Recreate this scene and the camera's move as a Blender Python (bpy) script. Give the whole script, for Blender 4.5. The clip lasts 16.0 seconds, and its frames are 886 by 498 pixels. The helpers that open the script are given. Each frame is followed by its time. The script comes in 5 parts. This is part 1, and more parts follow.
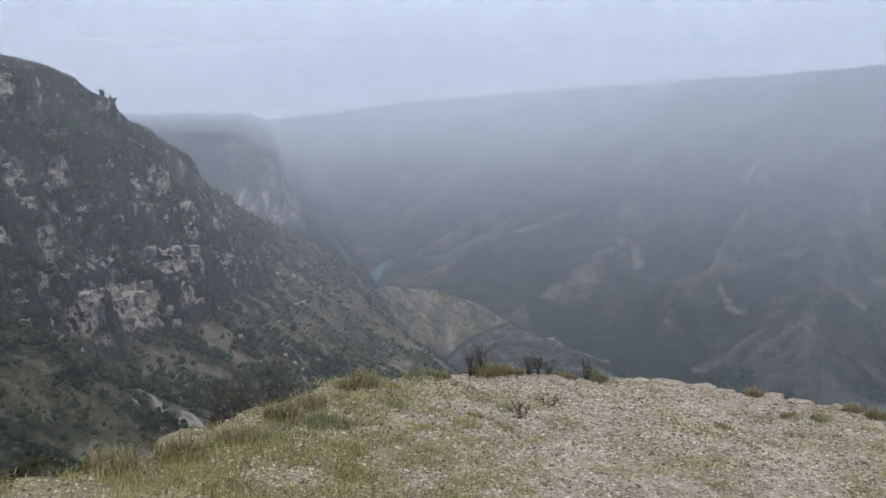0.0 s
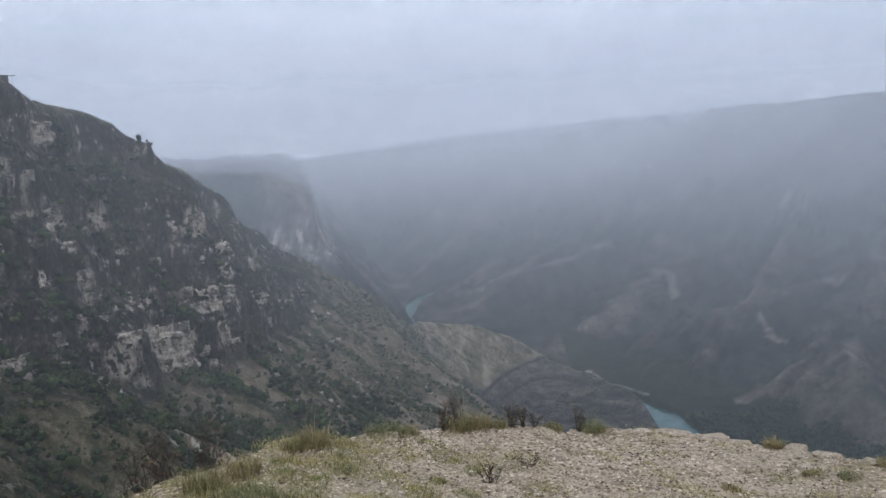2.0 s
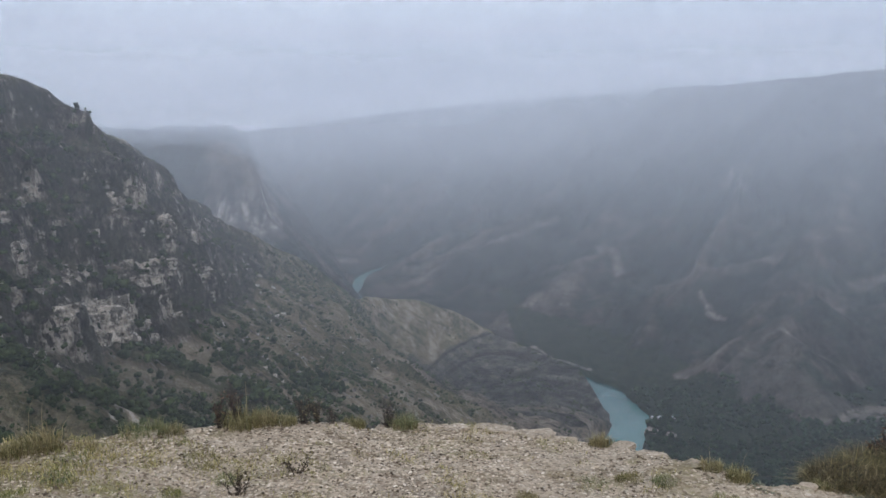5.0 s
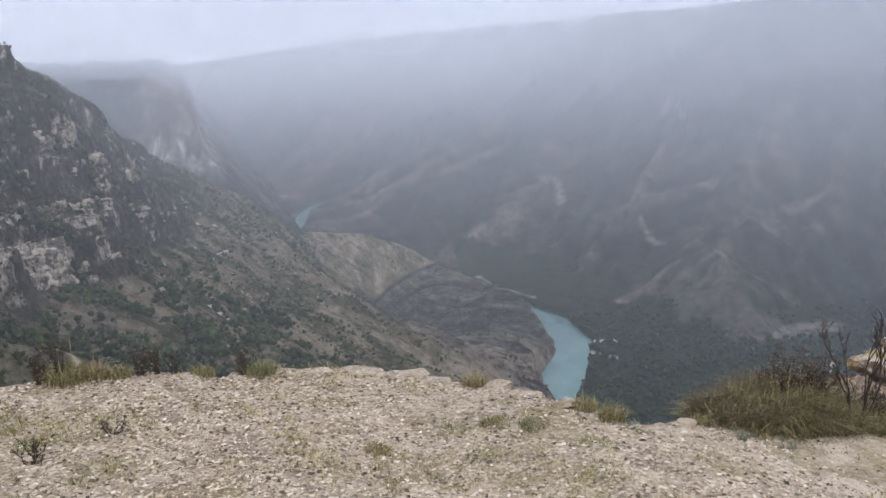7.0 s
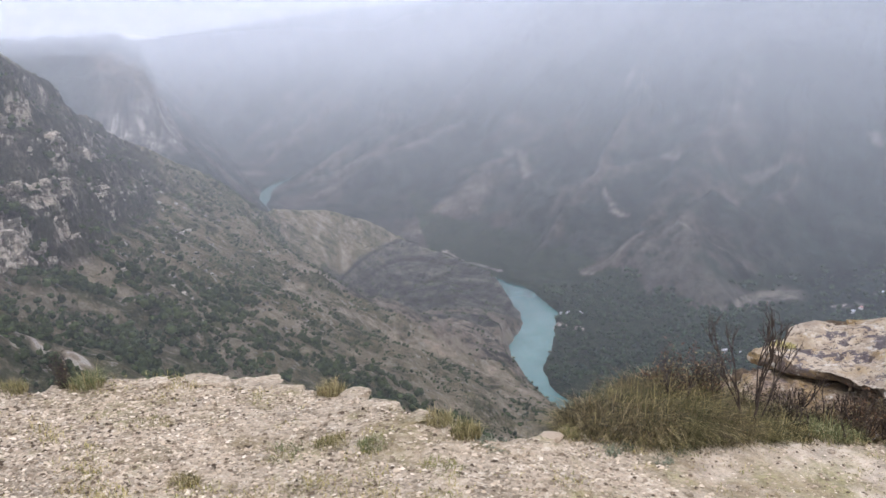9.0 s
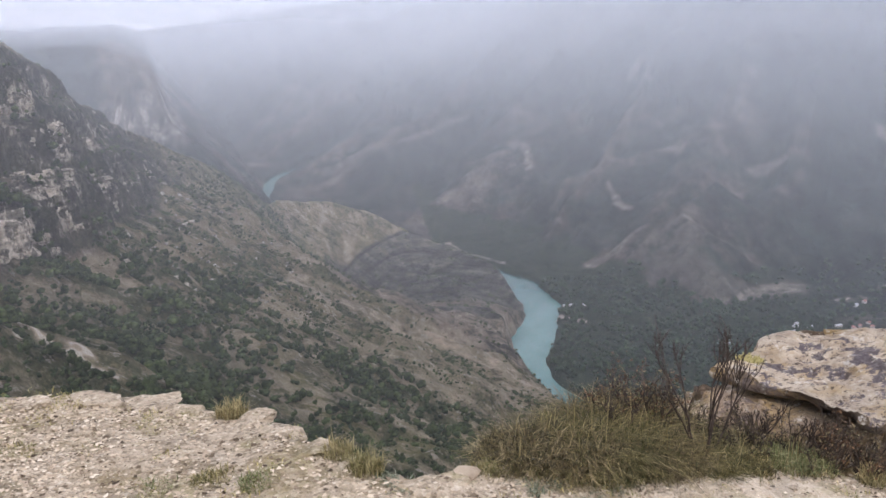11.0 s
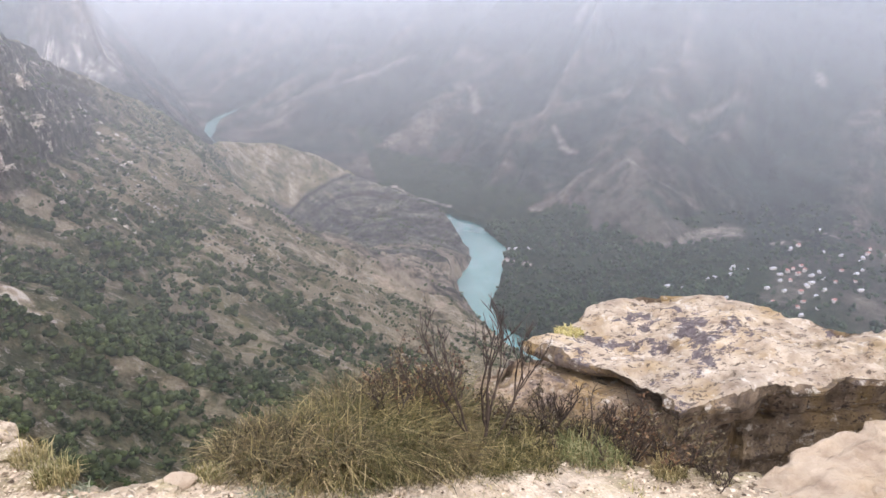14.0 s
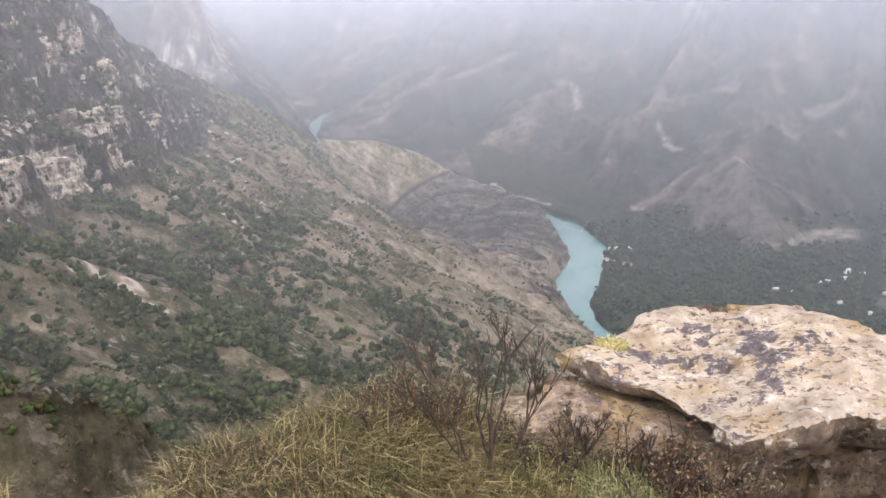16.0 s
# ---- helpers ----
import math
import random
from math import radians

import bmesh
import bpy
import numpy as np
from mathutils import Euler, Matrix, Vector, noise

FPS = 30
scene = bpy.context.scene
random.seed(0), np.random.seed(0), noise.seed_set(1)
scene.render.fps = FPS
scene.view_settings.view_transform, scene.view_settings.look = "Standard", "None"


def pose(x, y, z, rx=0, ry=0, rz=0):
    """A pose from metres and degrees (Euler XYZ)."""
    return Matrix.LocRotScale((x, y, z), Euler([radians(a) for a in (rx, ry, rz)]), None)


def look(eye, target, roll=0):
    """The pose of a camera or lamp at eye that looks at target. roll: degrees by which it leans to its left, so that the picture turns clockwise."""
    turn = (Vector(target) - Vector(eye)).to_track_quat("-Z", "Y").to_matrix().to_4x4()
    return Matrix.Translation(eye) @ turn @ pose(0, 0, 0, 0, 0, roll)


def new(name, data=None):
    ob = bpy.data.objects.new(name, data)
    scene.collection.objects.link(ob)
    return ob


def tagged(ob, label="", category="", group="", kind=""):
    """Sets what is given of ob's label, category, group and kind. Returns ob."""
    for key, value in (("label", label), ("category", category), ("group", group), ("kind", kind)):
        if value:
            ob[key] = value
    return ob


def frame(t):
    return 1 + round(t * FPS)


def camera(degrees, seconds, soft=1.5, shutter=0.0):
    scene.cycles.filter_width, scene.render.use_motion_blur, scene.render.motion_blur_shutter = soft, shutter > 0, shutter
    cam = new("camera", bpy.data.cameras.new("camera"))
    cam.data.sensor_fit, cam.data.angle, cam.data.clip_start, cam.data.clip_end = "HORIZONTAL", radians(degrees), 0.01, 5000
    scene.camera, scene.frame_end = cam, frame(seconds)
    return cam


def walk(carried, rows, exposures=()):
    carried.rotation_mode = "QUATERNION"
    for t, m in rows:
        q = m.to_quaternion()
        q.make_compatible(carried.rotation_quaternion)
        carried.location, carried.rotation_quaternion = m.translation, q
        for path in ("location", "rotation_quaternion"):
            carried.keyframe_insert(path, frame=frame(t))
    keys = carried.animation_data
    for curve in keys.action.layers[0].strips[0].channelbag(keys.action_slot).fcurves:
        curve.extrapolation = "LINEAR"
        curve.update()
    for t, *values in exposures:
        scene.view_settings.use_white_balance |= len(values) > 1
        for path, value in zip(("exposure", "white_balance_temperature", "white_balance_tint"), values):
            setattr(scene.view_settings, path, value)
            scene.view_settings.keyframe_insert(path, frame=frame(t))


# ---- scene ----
cam = camera(56.0, 16.0)

PATH = [
    (0, (0.252, -1.216, 2.154), (0.251, 0.753, 1.806), 0.1),
    (0.5, (0.329, -1.038, 2.121), (0.317, 0.931, 1.768), -0.7),
    (1, (0.458, -0.845, 2.081), (0.357, 1.125, 1.749), -1.7),
    (1.5, (0.563, -0.686, 2.07), (0.483, 1.292, 1.782), -2.4),
    (2, (0.696, -0.515, 2.044), (0.615, 1.466, 1.779), -1.6),
    (2.5, (0.855, -0.432, 2.037), (0.727, 1.547, 1.778), -1.7),
    (3, (0.999, -0.344, 2.047), (0.883, 1.64, 1.824), -0.7),
    (3.5, (1.179, -0.195, 2.002), (1.043, 1.79, 1.799), 0.7),
    (4, (1.309, -0.02, 1.96), (1.28, 1.963, 1.701), -0.4),
    (4.5, (1.465, 0.086, 1.927), (1.427, 2.062, 1.621), -0.6),
    (5, (1.617, 0.207, 1.904), (1.66, 2.18, 1.579), -0.4),
    (5.2, (1.671, 0.287, 1.894), (1.785, 2.256, 1.56), -0.9),
    (7.3, (2.218, 0.729, 1.764), (2.403, 2.656, 1.261), -1.3),
    (7.5, (2.293, 0.778, 1.76), (2.496, 2.701, 1.25), -1.5),
    (8, (2.467, 0.942, 1.754), (2.747, 2.852, 1.23), -2.3),
    (8.5, (2.608, 1.03, 1.719), (2.878, 2.932, 1.162), -2.1),
    (9, (2.741, 1.136, 1.711), (2.99, 3.044, 1.165), -1.5),
    (9.2, (2.782, 1.183, 1.71), (3.034, 3.096, 1.181), -1.5),
    (11.3, (3.269, 1.58, 1.615), (3.502, 3.479, 1.034), -1.3),
    (11.5, (3.333, 1.588, 1.617), (3.558, 3.485, 1.022), -1.2),
    (12, (3.478, 1.641, 1.594), (3.776, 3.518, 0.969), -0.4),
    (12.5, (3.602, 1.71, 1.59), (3.983, 3.568, 0.955), -0.3),
    (13, (3.766, 1.729, 1.58), (4.115, 3.575, 0.894), -0.4),
    (13.5, (3.87, 1.816, 1.557), (4.223, 3.658, 0.862), 0.1),
    (14, (3.966, 1.913, 1.555), (4.324, 3.754, 0.86), -0.0),
    (14.5, (4.089, 1.979, 1.524), (4.342, 3.826, 0.798), 0.3),
    (15, (4.19, 2.107, 1.477), (4.394, 3.952, 0.733), 0.2),
    (15.5, (4.245, 2.211, 1.46), (4.442, 4.066, 0.74), -0.5),
    (16, (4.346, 2.281, 1.395), (4.47, 4.152, 0.698), -1.7),
]
EXPOSURES = [
    (0.0, -0.26, 6070, 9), (1.0, -0.28, 6070, 9), (2.0, -0.38, 6090, 9), (3.0, -0.46, 6120, 9), (3.5, -0.54, 6050, 9), (4.0, -0.48, 6100, 9), (4.5, -0.44, 6100, 9), (5.0, -0.36, 6120, 9),
    (7.5, 0.08, 6310, 13), (8.0, 0.06, 6310, 13), (8.5, 0.04, 6360, 14), (9.0, 0.36, 6410, 14), (11.5, 0.26, 6530, 15), (12.0, 0.52, 6510, 15),
    (12.5, 0.63, 6510, 15), (13.0, 0.59, 6590, 16), (13.5, 0.83, 6660, 16), (15.0, 0.94, 6860, 17), (15.5, 1.06, 6860, 17), (16.0, 0.94, 6910, 17),
]
walk(cam, [(t, look(eye, target, roll)) for t, eye, target, roll in PATH], EXPOSURES)

# ---- sky, sun ----
world = bpy.data.worlds.new("overcast_sky")
scene.world = world
world.use_nodes = True
wn, wl = world.node_tree.nodes, world.node_tree.links
wn.clear()
sky = wn.new("ShaderNodeTexSky")
sky.sky_type = "NISHITA"
sky.sun_disc = False
sky.sun_elevation, sky.sun_rotation = radians(38), radians(150)
sky.air_density, sky.dust_density = 1.2, 4.0
sky_bg = wn.new("ShaderNodeBackground")
sky_bg.inputs["Strength"].default_value = 0.04
cloud_bg = wn.new("ShaderNodeBackground")
cloud_bg.inputs["Strength"].default_value = 1.0
coord = wn.new("ShaderNodeTexCoord")
stretch = wn.new("ShaderNodeMapping")
stretch.inputs["Scale"].default_value = (1.6, 1.6, 7.0)
clouds = wn.new("ShaderNodeTexNoise")
clouds.inputs["Scale"].default_value = 1.7
clouds.inputs["Detail"].default_value = 3
clouds.inputs["Roughness"].default_value = 0.5
cloud_ramp = wn.new("ShaderNodeValToRGB")
cloud_ramp.color_ramp.elements[0].position, cloud_ramp.color_ramp.elements[0].color = 0.30, (0.78, 0.84, 1.03, 1)
cloud_ramp.color_ramp.elements[1].position, cloud_ramp.color_ramp.elements[1].color = 0.72, (1.36, 1.39, 1.53, 1)
both = wn.new("ShaderNodeAddShader")
out = wn.new("ShaderNodeOutputWorld")
wl.new(coord.outputs["Generated"], stretch.inputs["Vector"])
wl.new(stretch.outputs["Vector"], clouds.inputs["Vector"])
wl.new(clouds.outputs["Fac"], cloud_ramp.inputs["Fac"])
wl.new(cloud_ramp.outputs["Color"], cloud_bg.inputs["Color"])
wl.new(sky.outputs["Color"], sky_bg.inputs["Color"])
wl.new(sky_bg.outputs["Background"], both.inputs[0])
wl.new(cloud_bg.outputs["Background"], both.inputs[1])
wl.new(both.outputs["Shader"], out.inputs["Surface"])

sun = new("sun", bpy.data.lights.new("sun", "SUN"))
sun.data.energy, sun.data.angle, sun.data.color = 0.8, radians(25), (1.0, 0.96, 0.9)
sun.matrix_world = look((0, 0, 900), (340, 590, 0))
scene.cycles.transparent_max_bounces = 40

# ---- numbers of the place ----
RIVER_Z = -500.0
GROUND = (0.52, -0.104, -0.0645)          # clifftop plane: z = a + b x + c y


def value_noise(x, y, seed=0):
    """Smooth noise from -1 to 1 on numpy arrays."""
    xi, yi = np.floor(x).astype(np.int64), np.floor(y).astype(np.int64)
    xf, yf = x - xi, y - yi
    u, v = xf * xf * xf * (xf * (xf * 6 - 15) + 10), yf * yf * yf * (yf * (yf * 6 - 15) + 10)

    def corner(a, b):
        h = (a * 374761393 + b * 668265263 + seed * 1442695041) & 0xFFFFFFFF
        h = ((h ^ (h >> 13)) * 1274126177) & 0xFFFFFFFF
        h = h ^ (h >> 16)
        return (h & 0xFFFF) / 32767.5 - 1.0

    a, b = corner(xi, yi), corner(xi + 1, yi)
    c, d = corner(xi, yi + 1), corner(xi + 1, yi + 1)
    return (a * (1 - u) + b * u) * (1 - v) + (c * (1 - u) + d * u) * v


def fbm(x, y, octaves=5, seed=0, gain=0.5):
    total, amp = 0.0, 1.0
    for k in range(octaves):
        total = total + amp * value_noise(x * 2**k + 17.3 * k, y * 2**k - 9.1 * k, seed + k)
        amp *= gain
    return total


def ridged(x, y, octaves=4, seed=0, gain=0.5):
    total, amp = 0.0, 1.0
    for k in range(octaves):
        total = total + amp * (1 - 2 * np.abs(value_noise(x * 2**k + 5.7 * k, y * 2**k + 3.3 * k, seed + k)))
        amp *= gain
    return total


def smooth(a, b, x):
    t = np.clip((x - a) / (b - a), 0, 1)
    return t * t * (3 - 2 * t)


def line_distance(x, y, pts):
    """Distance to a polyline, and the side (positive to the left of its way)."""
    best, side = np.full(np.shape(x), 1e9), np.ones(np.shape(x))
    for (ax, ay), (bx, by) in zip(pts[:-1], pts[1:]):
        dx, dy = bx - ax, by - ay
        t = np.clip(((x - ax) * dx + (y - ay) * dy) / (dx * dx + dy * dy), 0, 1)
        d = np.hypot(x - ax - t * dx, y - ay - t * dy)
        near = d < best
        side = np.where(near, np.sign(dx * (y - ay) - dy * (x - ax)), side)
        best = np.where(near, d, best)
    return best, side


RIVER = [(40, 2960), (-60, 2800), (-128, 2690), (-168, 2600), (-194, 2510), (-206, 2400), (-204, 2300), (-170, 2190), (-90, 2090), (58, 1960), (138, 1800), (196, 1665), (240, 1562), (285, 1500),
         (320, 1440), (342, 1320), (298, 1200), (263, 1110), (252, 1040), (266, 965), (288, 890), (340, 780), (430, 640)]
FOOT = [(-1700, 4700), (-480, 3350), (-170, 2760), (-120, 2500), (-95, 2380), (20, 2250), (150, 2070), (215, 1870), (285, 1700), (345, 1540),
        (480, 1360), (620, 1240), (760, 1240), (1000, 1160), (1500, 1000), (2600, 700)]
CREST = [(-900, -2000, 90), (-420, 250, 78), (-345, 400, 66), (-300, 476, 54), (-296, 545, 43), (-293, 569, 31), (-284, 640, 22),
         (-277, 686, 13), (-268, 754, -17), (-253, 822, -58), (-238, 909, -96), (-208, 1060, -156), (-180, 1166, -202),
         (-130, 1354, -297), (-72, 1478, -350), (-30, 1530, -362), (14, 1580, -374), (90, 1650, -416), (140, 1700, -455), (200, 1790, -520)]
NOSE = [(-105, 1430, -318), (-60, 1500, -338), (-10, 1545, -352), (50, 1580, -380), (90, 1595, -404), (130, 1590, -429), (186, 1535, -440), (238, 1455, -447), (280, 1415, -453), (305, 1385, -480)]
# low spurs that run down to the river from the far side
SPURS = [((-137, 2387, -490), (-56, 2453, -457), (69, 2409, -404), (190, 2394, -370), (304, 2432, -338), (378, 2466, -317), (520, 2560, -280)),
         ((156, 1913, -489), (273, 1990, -453), (376, 2050, -403), (490, 2137, -361), (600, 2230, -310)),
         ((347, 1753, -481), (434, 1771, -429), (524, 1799, -379), (641, 1769, -334), (747, 1746, -307), (860, 1800, -260)),
         ((466, 1464, -481), (576, 1480, -414), (639, 1461, -380), (740, 1520, -350)),
         ((639, 1461, -380), (672, 1381, -408), (713, 1363, -440))]
# height of the far plateau's edge by compass bearing
PLATEAU = [(-14, -105), (-12, -92), (-9, -65), (-3, -5), (2.5, 31), (8.5, 59), (15.6, 77), (20.6, 87), (25, 99), (30, 106), (36, 119), (44, 141)]


def far_ribs(x, y, d):
    """Ribs and gullies that run down the far side: high on the ribs."""
    u = 0.75 * x - 0.66 * y + 60 * fbm(x / 300, y / 300, 3, 83)
    return ridged(u / 210, d / 1500, 4, 81, 0.55)


def terrain_height(x, y):
    """Height of the gorge at x, y, and how rocky it is."""
    x0, y0 = x, y
    warp = 14 - 11 * smooth(950, 1250, y0) * (1 - smooth(1750, 1900, y0))
    x = x0 + warp * fbm(x0 / 90, y0 / 90, 4, 3)
    y = y0 + warp * fbm(x0 / 90, y0 / 90, 4, 11)
    crest = np.array(CREST, float)
    cx, cz = np.interp(y, crest[:, 1], crest[:, 0]), np.interp(y, crest[:, 1], crest[:, 2])
    cz = cz + 5.5 * (1 - smooth(630, 740, y)) - 3 * smooth(680, 780, y) * (1 - smooth(950, 1100, y))
    s = x - cx

    def slope(a, b):
        return -150 - 0.607 * (a + 205) - 0.063 * (b - 564)

    # hillside with ribs that run down to the river
    rib_y = (y0 - 0.28 * x0) / 70.0
    fade = smooth(0, 110, s) * smooth(200, 420, y0)
    ribs = (9 * ridged(rib_y + 0.4 * fbm(x0 / 160, y0 / 160, 2, 4), x0 / 420, 3, 21) + 3.0 * fbm(x0 / 30, y0 / 30, 4, 31)) * (0.15 + 0.85 * fade)
    extra = np.maximum(cz - slope(cx, y), 0)
    sag = np.minimum(cz - slope(cx, y), 0) * (1 - smooth(0, 320, s))
    width = 30 + 0.55 * extra
    q = np.clip(s / width, 0, 1)
    column = 0.13 * ridged(y0 / 30, x0 / 120, 4, 41)
    q2 = np.clip(q + column * smooth(0, 0.15, q) * (1 - smooth(0.85, 1, q)), 0, 1)
    # ledges: the face falls in four steps of rock with scrub ramps between
    steps = q2 * 4.0
    ledge = np.floor(steps) + np.clip((steps - np.floor(steps)) * 2.6 - 0.9, 0, 1)
    face = np.where(q2 < 1, 0.30 * q2 + 0.70 * ledge / 4.0, 1.0)
    left = slope(x, y) + sag + extra * (1 - face) + ribs
    rock = smooth(12, 45, extra) * smooth(-0.02, 0.06, q) * (1 - smooth(0.92, 1.02, q)) * (1 - 0.35 * np.clip((steps - np.floor(steps)) * 2 - 1, 0, 1))
    rock = np.where(y0 < 1750, rock, 0)
    back = cz + 0.5 * s + 1.5 * fbm(x0 / 25, y0 / 25, 3, 51)
    left = np.where(s < 0, np.minimum(back, cz + 2), left)
    cove = np.interp(y0, [900, 1000, 1100, 1200, 1300, 1450], [0, 22, 66, 96, 124, 126]) * np.exp(-((x0 - 25) / 135) ** 2) * smooth(0, 100, s)
    left = left - np.where(s > 0, cove, 0)
    nose, _ = line_distance(x0, y0, [p[:2] for p in NOSE])
    nose = np.interp(x0, [p[0] for p in NOSE], [p[2] for p in NOSE]) - 0.55 * np.maximum(nose - 4, 0) + 1.5 * fbm(x0 / 20, y0 / 20, 3, 63)
    left = np.maximum(left, nose)
    # nothing of it beyond the river
    r, bank = line_distance(x0 + 7 * fbm(x0 / 60, y0 / 60, 3, 101), y0, RIVER)
    left = np.where((bank > 0) & (y0 < 1900) & (y0 > 600), -900, left)
    # mesa beyond the ridge
    out = np.maximum(0.97 * (x + 0.215 * y - 12), (1640 - y) * 0.8)
    out = out + 9 * ridged(x0 / 60, y0 / 60, 3, 61)
    mesa = -66 - 34 * smooth(-110, 6, out) ** 1.5 - 92 * smooth(-6, 46, out) - 1.2 * np.maximum(out - 30, 0) + 6 * fbm(x0 / 70, y0 / 70, 4, 71)
    mesa = np.where(y > 1400, mesa, -900)
    rock = np.maximum(rock, np.where(mesa > left, smooth(14, 30, out) * (1 - smooth(46, 75, out)) * smooth(-0.3, 0.2, fbm(x0 / 45, y0 / 45, 4, 65)), 0))
    h = np.maximum(left, mesa)
    # valley floor and the far side
    d, side = line_distance(x, y, FOOT)
    d = d * side
    azimuth = np.degrees(np.arctan2(x0, y0))
    width = 320 + 300 * smooth(-13, -6, azimuth) + 430 * smooth(-6, 9, azimuth)
    part_up = np.clip(d / width, 0, 1)
    edge = np.interp(azimuth, [p[0] for p in PLATEAU], [p[1] for p in PLATEAU])
    rise = (edge + 494) * (0.55 * part_up + 0.45 * part_up**2) - 0.06 * np.maximum(d - width, 0)
    rough = smooth(0, 160, d) * (1 - 0.9 * smooth(0.80, 1.0, part_up))
    far = -494 + rise + rough * (24 * (far_ribs(x0, y0, d) - 0.6) + 7 * fbm(x0 / 60, y0 / 60, 4, 91))
    for spur in SPURS:
        dd, _ = line_distance(x, y, [p[:2] for p in spur])
        sz = np.interp(x, [p[0] for p in spur], [p[2] for p in spur])
        far = np.maximum(far, sz - 0.62 * dd - 0.0006 * dd * dd + 6 * fbm(x0 / 50, y0 / 50, 4, 95))
    floor = -493 + 2 * fbm(x0 / 80, y0 / 80, 3, 99) + 0.03 * np.clip(x0 - 400, 0, 600)
    far = np.where(d > -150, np.maximum(far, floor), floor)
    far = far - 300 * smooth(-14, -22, azimuth)
    h = np.maximum(h, np.where((d > -400) | (x0 > 150), far, -520))
    # river bed
    half = 26 - 4 * smooth(1500, 1600, y0) - 9 * smooth(2050, 2250, y0)
    h = np.where(y0 > 2760, h, np.minimum(h, -507 + np.where(bank < 0, 2.7, 1.3) * np.maximum(r - half, 0) + 0.012 * np.maximum(r - half, 0) ** 2))
    # the camera's own hillside falls away under the clifftop
    home, inside = line_distance(x0, y0, HOME)
    own = -14 - 1.35 * home + 9 * fbm(x0 / 16, y0 / 16, 6, 111, 0.6) * smooth(0, 40, home)
    own = np.where(inside > 0, own, -10)
    knob = -41 - 1.15 * np.hypot(x0 + 54, y0 - 97) + 4 * fbm(x0 / 9, y0 / 9, 6, 121, 0.6)
    near = smooth(260, 120, np.hypot(x0, y0))
    rock = np.where((knob > h) & (knob > own), 0.22, rock * (1 - near) + 0.22 * near)
    return np.maximum(np.maximum(h, own), knob), rock


HOME = [(-500, -420), (-60, -20), (-9, 1), (-1, 3.4), (2, 4.2), (4, 3.6), (6, 4.0), (9, 4.6), (60, -10), (500, -300)]

# ---- materials ----
def material(name):
    m = bpy.data.materials.new(name)
    m.use_nodes = True
    m.node_tree.nodes.clear()
    return m, m.node_tree.nodes, m.node_tree.links


def shader(nodes, links, rough=0.9, spec=0.2):
    o = nodes.new("ShaderNodeOutputMaterial")
    b = nodes.new("ShaderNodeBsdfPrincipled")
    b.inputs["Roughness"].default_value = rough
    b.inputs["Specular IOR Level"].default_value = spec
    links.new(b.outputs["BSDF"], o.inputs["Surface"])
    return b


def place(nodes, links, scale=(1, 1, 1)):
    """World position in metres, stretched."""
    g = nodes.new("ShaderNodeNewGeometry")
    m = nodes.new("ShaderNodeMapping")
    m.inputs["Scale"].default_value = scale
    links.new(g.outputs["Position"], m.inputs["Vector"])
    return m.outputs["Vector"]


def grain(nodes, links, vector, size, detail=5, rough=0.6):
    n = nodes.new("ShaderNodeTexNoise")
    n.inputs["Scale"].default_value = 1 / size
    n.inputs["Detail"].default_value = detail
    n.inputs["Roughness"].default_value = rough
    links.new(vector, n.inputs["Vector"])
    return n.outputs["Fac"]


def ramp(nodes, links, fac, stops):
    r = nodes.new("ShaderNodeValToRGB")
    e = r.color_ramp.elements
    while len(e) < len(stops):
        e.new(0.5)
    for k, (p, c) in enumerate(stops):
        e[k].position, e[k].color = p, (*c, 1) if len(c) == 3 else (c[0], c[0], c[0], 1)
    links.new(fac, r.inputs["Fac"])
    return r.outputs["Color"]


def blend(nodes, links, fac, a, b, mode="MIX"):
    m = nodes.new("ShaderNodeMix")
    m.data_type, m.blend_type = "RGBA", mode
    for socket, v in ((m.inputs[0], fac), (m.inputs[6], a), (m.inputs[7], b)):
        if isinstance(v, (int, float)):
            socket.default_value = v
        elif isinstance(v, tuple):
            socket.default_value = (*v, 1)
        else:
            links.new(v, socket)
    return m.outputs[2]


def math_node(nodes, links, op, a, b=0.0, clamp=False):
    m = nodes.new("ShaderNodeMath")
    m.operation, m.use_clamp = op, clamp
    for socket, v in ((m.inputs[0], a), (m.inputs[1], b)):
        if isinstance(v, (int, float)):
            socket.default_value = v
        else:
            links.new(v, socket)
    return m.outputs[0]


def bump(nodes, links, height, strength, distance):
    b = nodes.new("ShaderNodeBump")
    b.inputs["Strength"].default_value, b.inputs["Distance"].default_value = strength, distance
    links.new(height, b.inputs["Height"])
    return b.outputs["Normal"]


def attribute(nodes, key):
    a = nodes.new("ShaderNodeAttribute")
    a.attribute_name = key
    return a.outputs["Fac"]


